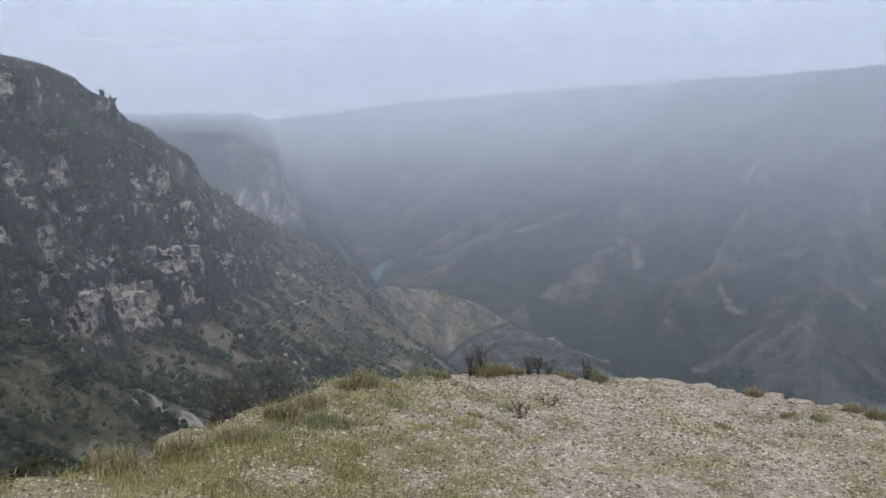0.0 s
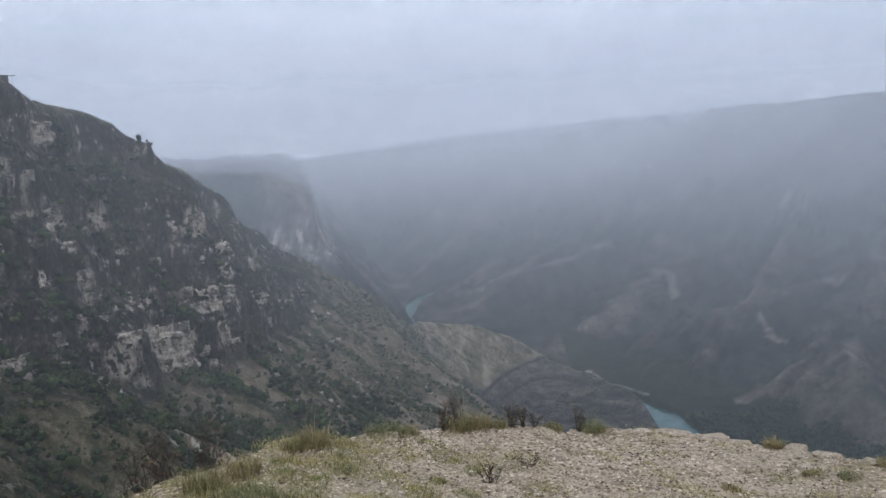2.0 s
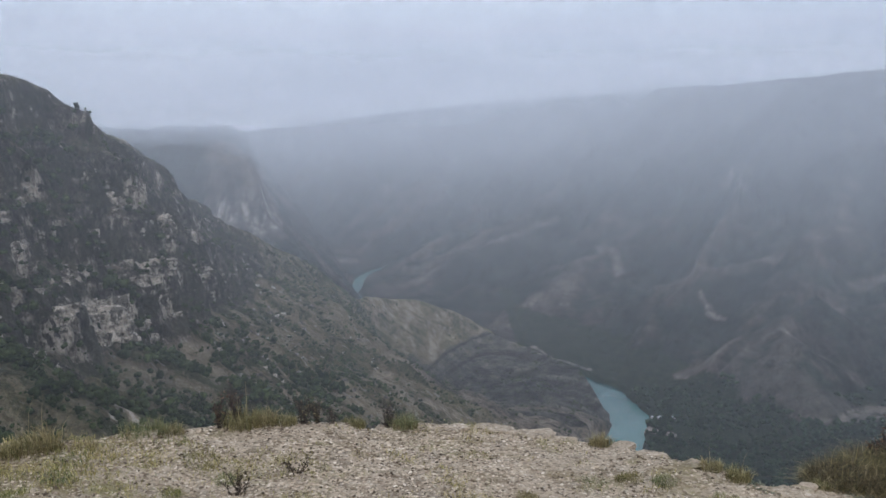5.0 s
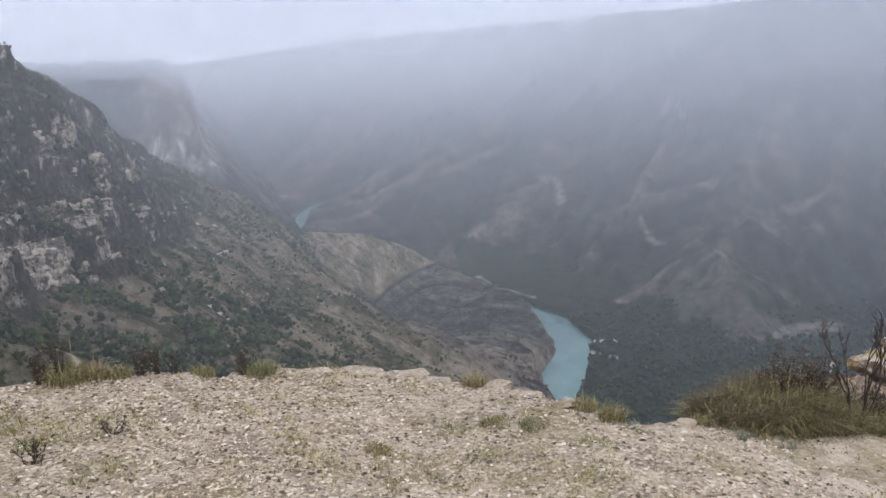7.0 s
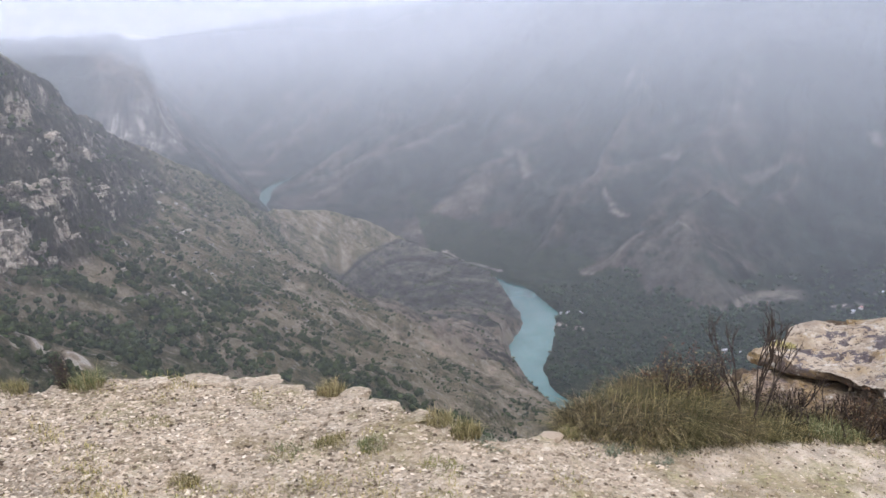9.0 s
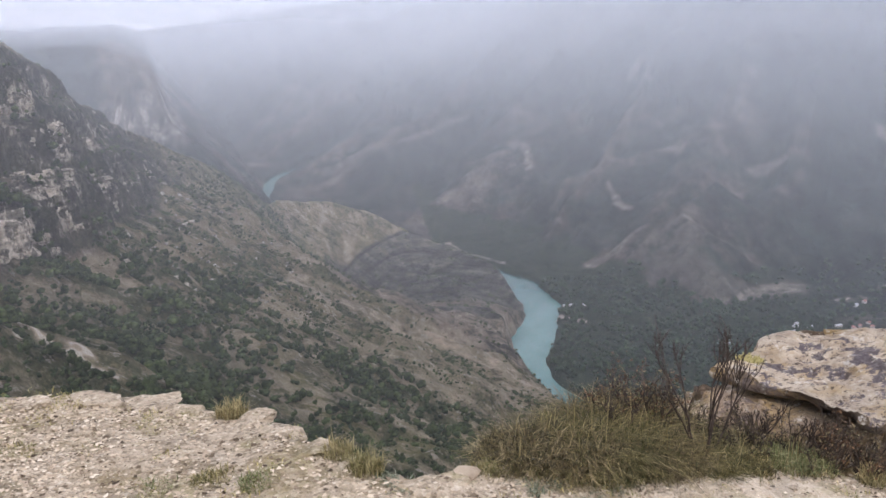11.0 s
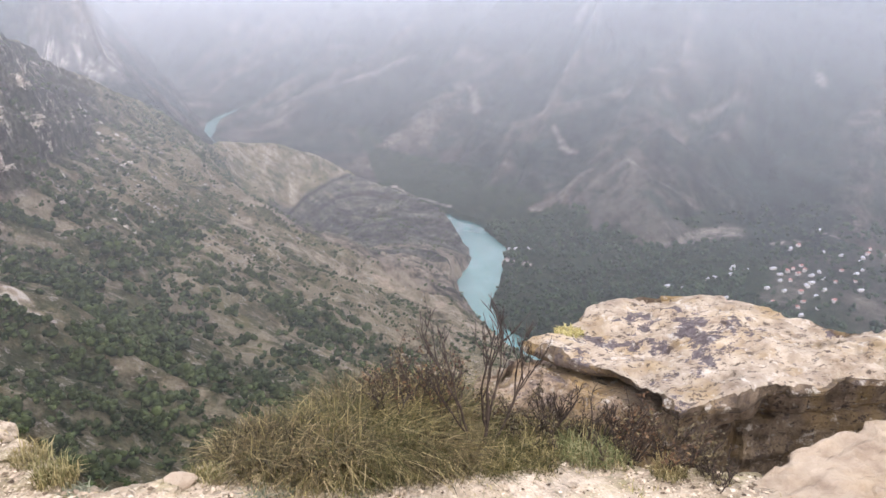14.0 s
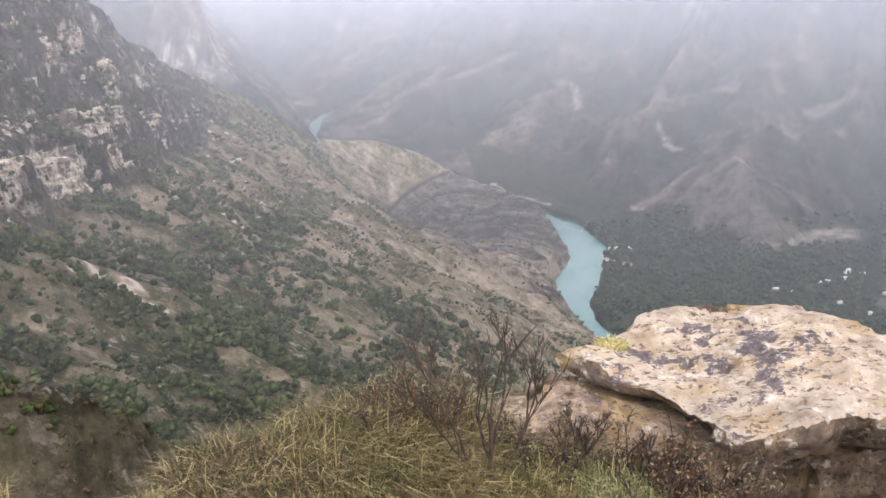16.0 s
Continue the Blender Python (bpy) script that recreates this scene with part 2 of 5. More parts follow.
def hillside_material():
    m, n, l = material("gorge_hillside")
    b = shader(n, l, 0.95, 0.1)
    pos = place(n, l)
    rock, green, pale = attribute(n, "rock"), attribute(n, "green"), attribute(n, "pale")
    # soil and dry scrub in streaks that run down the slope
    streaks = grain(n, l, place(n, l, (0.33, 1.0, 0.5)), 22, 9, 0.68)
    streaks = math_node(n, l, "ADD", math_node(n, l, "MULTIPLY", streaks, 0.5), math_node(n, l, "MULTIPLY", grain(n, l, pos, 19, 9, 0.68), 0.5))
    soil = ramp(n, l, streaks, [(0.39, (0.040, 0.040, 0.023)), (0.46, (0.088, 0.083, 0.051)), (0.53, (0.138, 0.124, 0.086)), (0.66, (0.25, 0.215, 0.165))])
    tint = ramp(n, l, grain(n, l, pos, 70, 5), [(0.35, (0.76, 0.80, 0.64)), (0.65, (1.22, 1.15, 0.90))])
    soil = blend(n, l, 0.8, soil, tint, "MULTIPLY")
    rubble = ramp(n, l, grain(n, l, pos, 2.2, 8, 0.74), [(0.36, (0.42, 0.44, 0.38)), (0.50, (0.95, 0.95, 0.92)), (0.66, (1.75, 1.68, 1.6))])
    soil = blend(n, l, 0.9, soil, rubble, "MULTIPLY")
    herbs = ramp(n, l, grain(n, l, pos, 9, 8, 0.7), [(0.45, (0.0,)), (0.58, (1.0,))])
    soil = blend(n, l, math_node(n, l, "MULTIPLY", math_node(n, l, "MULTIPLY", herbs, green), 0.55), soil, (0.060, 0.066, 0.034))
    # green cover in clumps
    patches = ramp(n, l, grain(n, l, pos, 6, 6, 0.62), [(0.40, (0.0,)), (0.50, (1.0,))])
    leaf = ramp(n, l, grain(n, l, pos, 2.4, 4), [(0.3, (0.016, 0.026, 0.012)), (0.7, (0.058, 0.074, 0.034))])
    ground = blend(n, l, math_node(n, l, "MULTIPLY", math_node(n, l, "MULTIPLY", green, patches), 0.35), soil, leaf)
    meadow = ramp(n, l, grain(n, l, pos, 3.5, 7, 0.7), [(0.35, (0.105, 0.098, 0.042)), (0.65, (0.185, 0.165, 0.078))])
    ground = blend(n, l, math_node(n, l, "MULTIPLY", attribute(n, "meadow"), ramp(n, l, streaks, [(0.36, (0.4,)), (0.50, (1.0,))])), ground, meadow)
    strata = ramp(n, l, grain(n, l, place(n, l, (0.012, 0.012, 1.0)), 7, 5, 0.65), [(0.36, (0.45,)), (0.50, (1.0,)), (0.62, (1.9, 1.8, 1.65))])
    # darker, greyer ground colour for the flank above the bend
    dark_flank = ramp(n, l, streaks, [(0.38, (0.022, 0.022, 0.023)), (0.50, (0.058, 0.056, 0.055)), (0.64, (0.125, 0.118, 0.112))])
    ground = blend(n, l, math_node(n, l, "MULTIPLY", attribute(n, "dark_flank"), ramp(n, l, grain(n, l, pos, 30, 7, 0.65), [(0.30, (0.55,)), (0.52, (1.0,))])), ground, blend(n, l, 0.9, blend(n, l, 0.8, dark_flank, rubble, "MULTIPLY"), strata, "MULTIPLY"))
    # scree and bare earth, broken at the edges
    scree = ramp(n, l, grain(n, l, pos, 1.8, 5, 0.7), [(0.3, (0.21, 0.163, 0.118)), (0.7, (0.50, 0.405, 0.305))])
    broken = math_node(n, l, "MULTIPLY", pale, ramp(n, l, math_node(n, l, "ADD", math_node(n, l, "MULTIPLY", streaks, 0.6), math_node(n, l, "MULTIPLY", grain(n, l, place(n, l, (0.4, 1.0, 0.6)), 7, 7, 0.7), 0.4)), [(0.42, (0.12,)), (0.54, (1.30,))]), True)
    ground = blend(n, l, broken, ground, scree)
    # small outcrops and stones between the bushes
    stones = ramp(n, l, grain(n, l, place(n, l, (0.45, 1.0, 0.7)), 4.6, 7, 0.72), [(0.555, (0.0,)), (0.60, (0.75,))])
    where = ramp(n, l, grain(n, l, place(n, l, (0.4, 1.0, 0.6)), 34, 5, 0.6), [(0.42, (0.25,)), (0.56, (1.0,))])
    stones = math_node(n, l, "MULTIPLY", math_node(n, l, "MULTIPLY", stones, where), math_node(n, l, "SUBTRACT", 1.0, attribute(n, "dark_flank")))
    ground = blend(n, l, stones, ground, ramp(n, l, grain(n, l, pos, 1.2, 5, 0.7), [(0.35, (0.20, 0.172, 0.138)), (0.65, (0.47, 0.415, 0.345))]))
    ground = blend(n, l, ramp(n, l, pale, [(0.78, (0.0,)), (0.95, (0.8,))]), ground, (0.60, 0.535, 0.45))
    # rock face: dark weathered stone with crisp pale breaks, level beds, and scrub on its ledges
    coarse = grain(n, l, place(n, l, (1.0, 1.0, 0.55)), 9, 8, 0.66)
    upright = grain(n, l, place(n, l, (1.0, 1.0, 0.30)), 3.2, 6, 0.68)
    beds = grain(n, l, place(n, l, (0.06, 0.06, 1.0)), 4.5, 4, 0.6)
    both_ = math_node(n, l, "ADD", math_node(n, l, "MULTIPLY", coarse, 0.55), math_node(n, l, "ADD", math_node(n, l, "MULTIPLY", upright, 0.27), math_node(n, l, "MULTIPLY", beds, 0.18)))
    stone = ramp(n, l, both_, [(0.41, (0.034, 0.031, 0.026)), (0.49, (0.082, 0.072, 0.060)), (0.545, (0.15, 0.13, 0.107)), (0.560, (0.32, 0.275, 0.225)), (0.66, (0.50, 0.44, 0.365))])
    crack = ramp(n, l, grain(n, l, place(n, l, (1.0, 1.0, 0.22)), 1.5, 4, 0.6), [(0.40, (0.45,)), (0.56, (1.15,))])
    stone = blend(n, l, 0.75, stone, crack, "MULTIPLY")
    scrub = ramp(n, l, grain(n, l, pos, 17, 7, 0.62), [(0.47, (0.0,)), (0.51, (1.0,))])
    stone = blend(n, l, scrub, stone, ramp(n, l, upright, [(0.35, (0.020, 0.024, 0.015)), (0.52, (0.048, 0.047, 0.033)), (0.66, (0.095, 0.084, 0.064))]))
    face = blend(n, l, 0.85, ramp(n, l, both_, [(0.38, (0.13, 0.11, 0.088)), (0.50, (0.36, 0.312, 0.255)), (0.64, (0.58, 0.52, 0.43))]), crack, "MULTIPLY")
    torn = math_node(n, l, "MULTIPLY", attribute(n, "scar"), ramp(n, l, both_, [(0.475, (0.0,)), (0.50, (1.6,))]), True)
    stone = blend(n, l, torn, stone, face)
    col = blend(n, l, rock, ground, stone)
    l.new(col, b.inputs["Base Color"])
    rough = math_node(n, l, "ADD", grain(n, l, pos, 4, 9, 0.76), math_node(n, l, "MULTIPLY", both_, 2.0))
    l.new(bump(n, l, rough, 1.0, 5.0), b.inputs["Normal"])
    return m


def far_material():
    m, n, l = material("far_hillside")
    b = shader(n, l, 0.95, 0.1)
    pos = place(n, l)
    rock, green, pale, ribs = attribute(n, "rock"), attribute(n, "green"), attribute(n, "pale"), attribute(n, "ribs")
    # dark woods in the gullies, brown earth and dry grass on the ribs
    # this contrast also stands in for relief shading, painted into the colour
    mixed = math_node(n, l, "ADD", ribs, math_node(n, l, "MULTIPLY", math_node(n, l, "SUBTRACT", grain(n, l, pos, 70, 8, 0.66), 0.5), 0.9))
    col = ramp(n, l, mixed, [(0.22, (0.010, 0.016, 0.012)), (0.45, (0.020, 0.024, 0.018)), (0.62, (0.038, 0.035, 0.028)), (0.80, (0.064, 0.055, 0.044)), (1.0, (0.088, 0.074, 0.059))])
    gully = ramp(n, l, grain(n, l, place(n, l, (0.9, 0.45, 0.5)), 38, 8, 0.66), [(0.38, (0.45,)), (0.62, (1.65,))])
    col = blend(n, l, 0.85, col, gully, "MULTIPLY")
    wood = ramp(n, l, grain(n, l, pos, 8, 5, 0.65), [(0.35, (0.5,)), (0.7, (1.4,))])
    col = blend(n, l, 0.85, col, wood, "MULTIPLY")
    streak = grain(n, l, place(n, l, (1.0, 1.0, 0.25)), 24, 7, 0.65)
    broken = math_node(n, l, "MULTIPLY", pale, ramp(n, l, streak, [(0.36, (0.25,)), (0.60, (1.1,))]), True)
    col = blend(n, l, broken, col, (0.30, 0.255, 0.215))
    stone = ramp(n, l, streak, [(0.40, (0.055, 0.051, 0.047)), (0.52, (0.14, 0.125, 0.11)), (0.61, (0.34, 0.305, 0.268)), (0.74, (0.46, 0.42, 0.37))])
    col = blend(n, l, math_node(n, l, "MULTIPLY", rock, 0.85), col, stone)
    col = blend(n, l, green, col, ramp(n, l, grain(n, l, pos, 12, 5), [(0.35, (0.008, 0.014, 0.007)), (0.7, (0.024, 0.034, 0.016))]))
    l.new(col, b.inputs["Base Color"])
    l.new(bump(n, l, grain(n, l, pos, 30, 7, 0.65), 0.8, 14.0), b.inputs["Normal"])
    return m


def water_material():
    m, n, l = material("turquoise_water")
    b = shader(n, l, 0.15, 0.4)
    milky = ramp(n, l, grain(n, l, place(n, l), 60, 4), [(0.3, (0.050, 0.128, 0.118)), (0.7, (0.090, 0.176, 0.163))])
    # the dark slopes' reflection in the upper reach, painted into the base colour
    slope_reflection = ramp(n, l, grain(n, l, place(n, l), 60, 4), [(0.3, (0.018, 0.070, 0.066)), (0.7, (0.032, 0.098, 0.092))])
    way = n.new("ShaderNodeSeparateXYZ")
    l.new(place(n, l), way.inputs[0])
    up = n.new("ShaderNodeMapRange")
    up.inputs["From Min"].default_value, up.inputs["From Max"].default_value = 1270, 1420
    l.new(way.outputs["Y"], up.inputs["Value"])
    col = blend(n, l, math_node(n, l, "MULTIPLY", up.outputs[0], math_node(n, l, "LESS_THAN", way.outputs["Y"], 2100)), milky, slope_reflection)
    l.new(col, b.inputs["Base Color"])
    l.new(bump(n, l, grain(n, l, place(n, l), 3, 3), 0.15, 0.3), b.inputs["Normal"])
    return m


def clifftop_material():
    m, n, l = material("gravelly_clifftop")
    b = shader(n, l, 0.92, 0.2)
    pos = place(n, l)
    chips = n.new("ShaderNodeTexVoronoi")
    chips.inputs["Scale"].default_value = 66
    l.new(pos, chips.inputs["Vector"])
    tone = n.new("ShaderNodeSeparateColor")
    l.new(chips.outputs["Color"], tone.inputs["Color"])
    gravel = ramp(n, l, tone.outputs["Red"], [(0.0, (0.07, 0.055, 0.038)), (0.16, (0.21, 0.17, 0.12)), (0.5, (0.38, 0.315, 0.235)), (0.85, (0.45, 0.38, 0.285)), (1.0, (0.64, 0.57, 0.46))])
    sand = ramp(n, l, grain(n, l, pos, 0.22, 9, 0.72), [(0.38, (0.29, 0.228, 0.155)), (0.60, (0.46, 0.38, 0.28))])
    path = attribute(n, "path")
    col = blend(n, l, math_node(n, l, "ADD", 0.40, math_node(n, l, "MULTIPLY", path, 0.45)), gravel, sand)
    col = blend(n, l, math_node(n, l, "MULTIPLY", path, 0.7), col, ramp(n, l, grain(n, l, pos, 0.05, 7, 0.7), [(0.35, (0.47, 0.40, 0.308)), (0.65, (0.62, 0.535, 0.425))]))
    dark = ramp(n, l, grain(n, l, pos, 0.16, 9, 0.72), [(0.38, (0.66,)), (0.52, (1.10,))])
    col = blend(n, l, 0.85, col, dark, "MULTIPLY")
    moss_mask = ramp(n, l, math_node(n, l, "ADD", grain(n, l, pos, 0.45, 9, 0.70), math_node(n, l, "MULTIPLY", attribute(n, "turf"), 0.16)), [(0.50, (0.0,)), (0.62, (1.0,))])
    moss = blend(n, l, ramp(n, l, grain(n, l, pos, 0.35, 6, 0.65), [(0.42, (0.0,)), (0.56, (1.0,))]), ramp(n, l, grain(n, l, pos, 0.05, 5, 0.7), [(0.3, (0.11, 0.105, 0.038)), (0.7, (0.29, 0.265, 0.10))]), ramp(n, l, grain(n, l, pos, 0.05, 5, 0.7), [(0.3, (0.12, 0.088, 0.045)), (0.7, (0.30, 0.235, 0.13))]))
    col = blend(n, l, math_node(n, l, "MULTIPLY", moss_mask, 0.7), col, moss)
    l.new(col, b.inputs["Base Color"])
    rough = math_node(n, l, "ADD", chips.outputs["Distance"], grain(n, l, pos, 0.08, 6, 0.7))
    l.new(bump(n, l, rough, 0.8, 0.016), b.inputs["Normal"])
    return m


def mist_material(step):
    """A veil of mist that stands for so many metres of hazy air, thicker towards the cloud."""
    m, n, l = material("mist")
    o = n.new("ShaderNodeOutputMaterial")
    clear = n.new("ShaderNodeBsdfTransparent")
    front = n.new("ShaderNodeBsdfDiffuse")
    through_it = n.new("ShaderNodeBsdfTranslucent")
    for s in (front, through_it):
        s.inputs["Color"].default_value = MIST_COLOUR
    body = n.new("ShaderNodeMixShader")
    body.inputs[0].default_value = 0.5
    l.new(front.outputs[0], body.inputs[1])
    l.new(through_it.outputs[0], body.inputs[2])
    pos = place(n, l)
    height = n.new("ShaderNodeSeparateXYZ")
    l.new(pos, height.inputs[0])
    level = n.new("ShaderNodeMapRange")
    level.inputs["From Min"].default_value, level.inputs["From Max"].default_value = -500, 500
    l.new(height.outputs["Z"], level.inputs["Value"])
    reach = 0.0025
    thick = ramp(n, l, level.outputs[0], [(z / 1000 + 0.5, (d / reach / 1000,)) for z, d in MIST_BY_HEIGHT])
    wisps = ramp(n, l, grain(n, l, place(n, l, (1, 1, 1.6)), 380, 4, 0.5), [(0.3, (0.92,)), (0.7, (1.08,))])
    depth = math_node(n, l, "MULTIPLY", math_node(n, l, "MULTIPLY", thick, wisps), reach * step)
    fac = math_node(n, l, "SUBTRACT", 1.0, math_node(n, l, "POWER", 2.71828, math_node(n, l, "MULTIPLY", depth, -1.0)), True)
    mix = n.new("ShaderNodeMixShader")
    l.new(fac, mix.inputs[0])
    l.new(clear.outputs[0], mix.inputs[1])
    l.new(body.outputs[0], mix.inputs[2])
    l.new(mix.outputs[0], o.inputs["Surface"])
    return m


MIST_COLOUR = (0.868, 0.924, 0.992, 1)
# height in metres, share of light lost in each thousand metres of air
MIST_BY_HEIGHT = [(-480, 0.05), (-250, 0.10), (-60, 0.44), (60, 0.56), (140, 0.56), (240, 0.46), (330, 0.30), (420, 0.10), (490, 0.0)]
HILL, FAR, WATER, CLIFFTOP = hillside_material(), far_material(), water_material(), clifftop_material()


# ---- large structure ----
def grid_object(name, x, y, z, mats, attributes=(), mat_index=None):
    """One sheet from arrays of rows and columns."""
    rows, cols = x.shape
    me = bpy.data.meshes.new(name)
    idx = np.arange(rows * cols).reshape(rows, cols)
    quads = np.stack([idx[:-1, :-1], idx[:-1, 1:], idx[1:, 1:], idx[1:, :-1]], -1).reshape(-1, 4)
    me.vertices.add(rows * cols)
    me.vertices.foreach_set("co", np.stack([x, y, z], -1).astype(np.float32).ravel())
    me.loops.add(quads.size)
    me.loops.foreach_set("vertex_index", quads.astype(np.int32).ravel())
    me.polygons.add(len(quads))
    me.polygons.foreach_set("loop_start", np.arange(0, quads.size, 4, dtype=np.int32))
    me.polygons.foreach_set("use_smooth", np.ones(len(quads), bool))
    for mat in mats:
        me.materials.append(mat)
    if mat_index is not None:
        me.polygons.foreach_set("material_index", mat_index[:-1, :-1].astype(np.int32).ravel())
    me.update()
    for key, values in attributes:
        me.attributes.new(key, "FLOAT", "POINT").data.foreach_set("value", values.astype(np.float32).ravel())
    me.validate()
    return new(name, me)


# bare soil, scree and scars: way across the plan, half width, how pale
PALE_HILL = [([(-170, 431), (-147, 436), (-117, 436)], 4.5, 1.0), ([(-95, 413), (-31, 409), (2, 423)], 7, 0.42), ([(-42, 844), (-24, 794), (-5, 725)], 11, 0.62),
             ([(-47, 568), (-11, 580), (29, 547)], 11, 0.25), ([(4, 821), (102, 858), (200, 859)], 14, 0.72), ([(30, 770), (120, 790), (190, 800)], 7, 0.5), ([(60, 900), (150, 905), (205, 895)], 7, 0.45), ([(20, 700), (90, 730), (150, 735)], 7, 0.42), ([(-20, 640), (50, 650), (110, 665)], 5, 0.4), ([(138, 976), (185, 1050), (240, 1150)], 9, 0.5), ([(90, 905), (150, 960)], 6, 0.4), ([(70, 960), (110, 1010)], 5, 0.35), ([(40, 930), (75, 985)], 5, 0.35),
             ([(-58, 932), (-28, 1041)], 15, 0.55), ([(-166, 364), (-131, 369)], 4, 0.7),
             ([(-200, 590), (-180, 594)], 4, 0.6), ([(-186, 518), (-158, 524)], 5, 0.65)]
GREEN_HILL = [([(-86, 678), (-62, 561), (-41, 518), (-25, 490), (-4, 453)], 26), ([(-150, 470), (-60, 480)], 60), ([(-150, 390), (-40, 375)], 30)]
# pale broken faces of the cliff: centre, reach across and up
SCARS = [(-284, 544, 10, 11, 9), (-223, 655, -62, 10, 11), (-199, 654, -93, 8, 8), (-213, 478, -124, 10, 12), (-213, 520, -126, 24, 11), (-205, 560, -136, 12, 13),
         (-262, 509, -42, 9, 7), (-260, 564, -49, 7, 8), (-267, 447, -59, 7, 7), (-202, 608, -122, 16, 4.5), (-191, 603, -137, 5, 6), (-276, 483, -13, 16, 4),
         (-237, 412, -113, 11, 9), (-240, 493, -85, 8, 7), (-195, 640, -124, 10, 5), (-245, 590, -70, 7, 10), (-228, 560, -104, 7, 6), (-185, 700, -140, 9, 6)]
PALE_FAR = [([(-56, 2453), (69, 2409), (190, 2394), (304, 2432), (378, 2466)], 24, 0.55), ([(470, 2203), (494, 2123)], 13, 0.75), ([(494, 2123), (475, 1979)], 8, 0.85),
            ([(524, 1799), (641, 1769), (747, 1746)], 24, 0.38), ([(589, 1733), (590, 1672), (606, 1628)], 6, 0.9), ([(693, 1770), (753, 1735)], 16, 0.65), ([(868, 1617), (945, 1632)], 16, 0.55),
            ([(790, 1570), (805, 1560)], 10, 0.65), ([(466, 1464), (576, 1480)], 13, 0.45), ([(530, 1420), (620, 1440)], 10, 0.42), ([(560, 1380), (640, 1410)], 9, 0.40), ([(635, 1438), (704, 1367)], 5, 0.9), ([(564, 1355), (626, 1255), (760, 1272)], 36, 0.42),
            ([(833, 2142), (784, 2138)], 13, 0.6), ([(872, 2304), (814, 2227)], 16, 0.75), ([(812, 2114), (806, 2077)], 9, 0.65), ([(986, 2325), (988, 2291)], 12, 0.55), ([(1165, 1655), (1162, 1638)], 14, 0.75),
            ([(968, 1881), (975, 1860)], 11, 0.55), ([(345, 1250), (378, 1214)], 9, 1.0), ([(232, 1715), (261, 1620), (318, 1540)], 7, 0.6),
            ([(905, 1233), (925, 1185)], 3, 0.8), ([(985, 1235), (970, 1180)], 3, 0.8), ([(800, 1190), (850, 1195)], 7, 0.7), ([(780, 1100), (960, 1090)], 40, 0.16), ([(690, 985), (760, 1050)], 40, 0.28)]


def pale_mask(x, y, ways):
    out = np.zeros(np.shape(x))
    amp = np.where(y > 1250, 5.0, 9.0)
    wx, wy = x + amp * fbm(x / 14, y / 14, 3, 141), y + amp * fbm(x / 14, y / 14, 3, 151)
    for pts, half, much in ways:
        d, _ = line_distance(wx, wy, pts)
        out = np.maximum(out, much * (1 - smooth(0.3 * half, 1.5 * half, d)))
    return out


def scar_mask(x, y, z):
    out = np.zeros(np.shape(x))
    for cx, cy, cz, across, up in SCARS:
        q = np.sqrt(((x - cx) / across) ** 2 + ((y - cy) / across) ** 2 + ((z - cz) / up) ** 2)
        out = np.maximum(out, 1 - smooth(0.5, 1.35, q))
    return out


def bare_strips(x, y):
    """Strips of scree that run down the slope between the bushes."""
    wx, wy = x + 6 * fbm(x / 20, y / 20, 3, 303), y + 5 * fbm(x / 20, y / 20, 3, 305)
    strip = fbm(wx / 42, (wy + 0.12 * wx) / 11, 4, 301, 0.55)
    thin = fbm(wx / 22, (wy + 0.05 * wx) / 6.5, 4, 307, 0.6)
    up = 0.10 * smooth(620, 800, y)
    both_ways = np.maximum(smooth(0.38, 0.52, strip + up), 0.9 * smooth(0.42, 0.56, thin + up))
    return both_ways * (1 - smooth(900, 1150, y)) * smooth(250, 300, y)


def rib_lines(x, y):
    """Long bare ribs that run down to the river, high on their crests."""
    wx, wy = x + 10 * fbm(x / 40, y / 40, 3, 351), y + 9 * fbm(x / 60, y / 40, 4, 353)
    return ridged((wy - 0.06 * wx) / 52, wx / 330, 3, 355, 0.6)


def rib_zone(x, y):
    return smooth(-150, -40, x) * smooth(560, 680, y) * (1 - smooth(1150, 1300, y))


def gully_mask(x, y):
    return rib_zone(x, y) * (1 - smooth(-0.30, 0.35, rib_lines(x, y)))


def green_mask(x, y, rock):
    base = 0.42 + 0.85 * (1 - smooth(560, 760, y + 0.25 * (x + 190))) - 0.12 * smooth(900, 1200, y) + 0.45 * fbm(x / 90, y / 90, 4, 131) - 1.1 * bare_strips(x, y)
    for pts, half in GREEN_HILL:
        d, _ = line_distance(x, y, pts)
        base = base + 0.7 * (1 - smooth(0.5 * half, 1.4 * half, d))
    return np.clip(base - 0.9 * pale_mask(x, y, PALE_HILL) - 0.5 * rock, 0, 1)


def dark_flank_mask(x, y):
    """The flank above the river's bend that takes the darker ground colour."""
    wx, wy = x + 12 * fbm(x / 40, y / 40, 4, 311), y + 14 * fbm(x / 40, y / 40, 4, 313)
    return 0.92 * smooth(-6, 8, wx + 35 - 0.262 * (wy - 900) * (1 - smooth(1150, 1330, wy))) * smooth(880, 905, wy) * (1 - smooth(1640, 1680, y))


ROAD_Z = -427.0


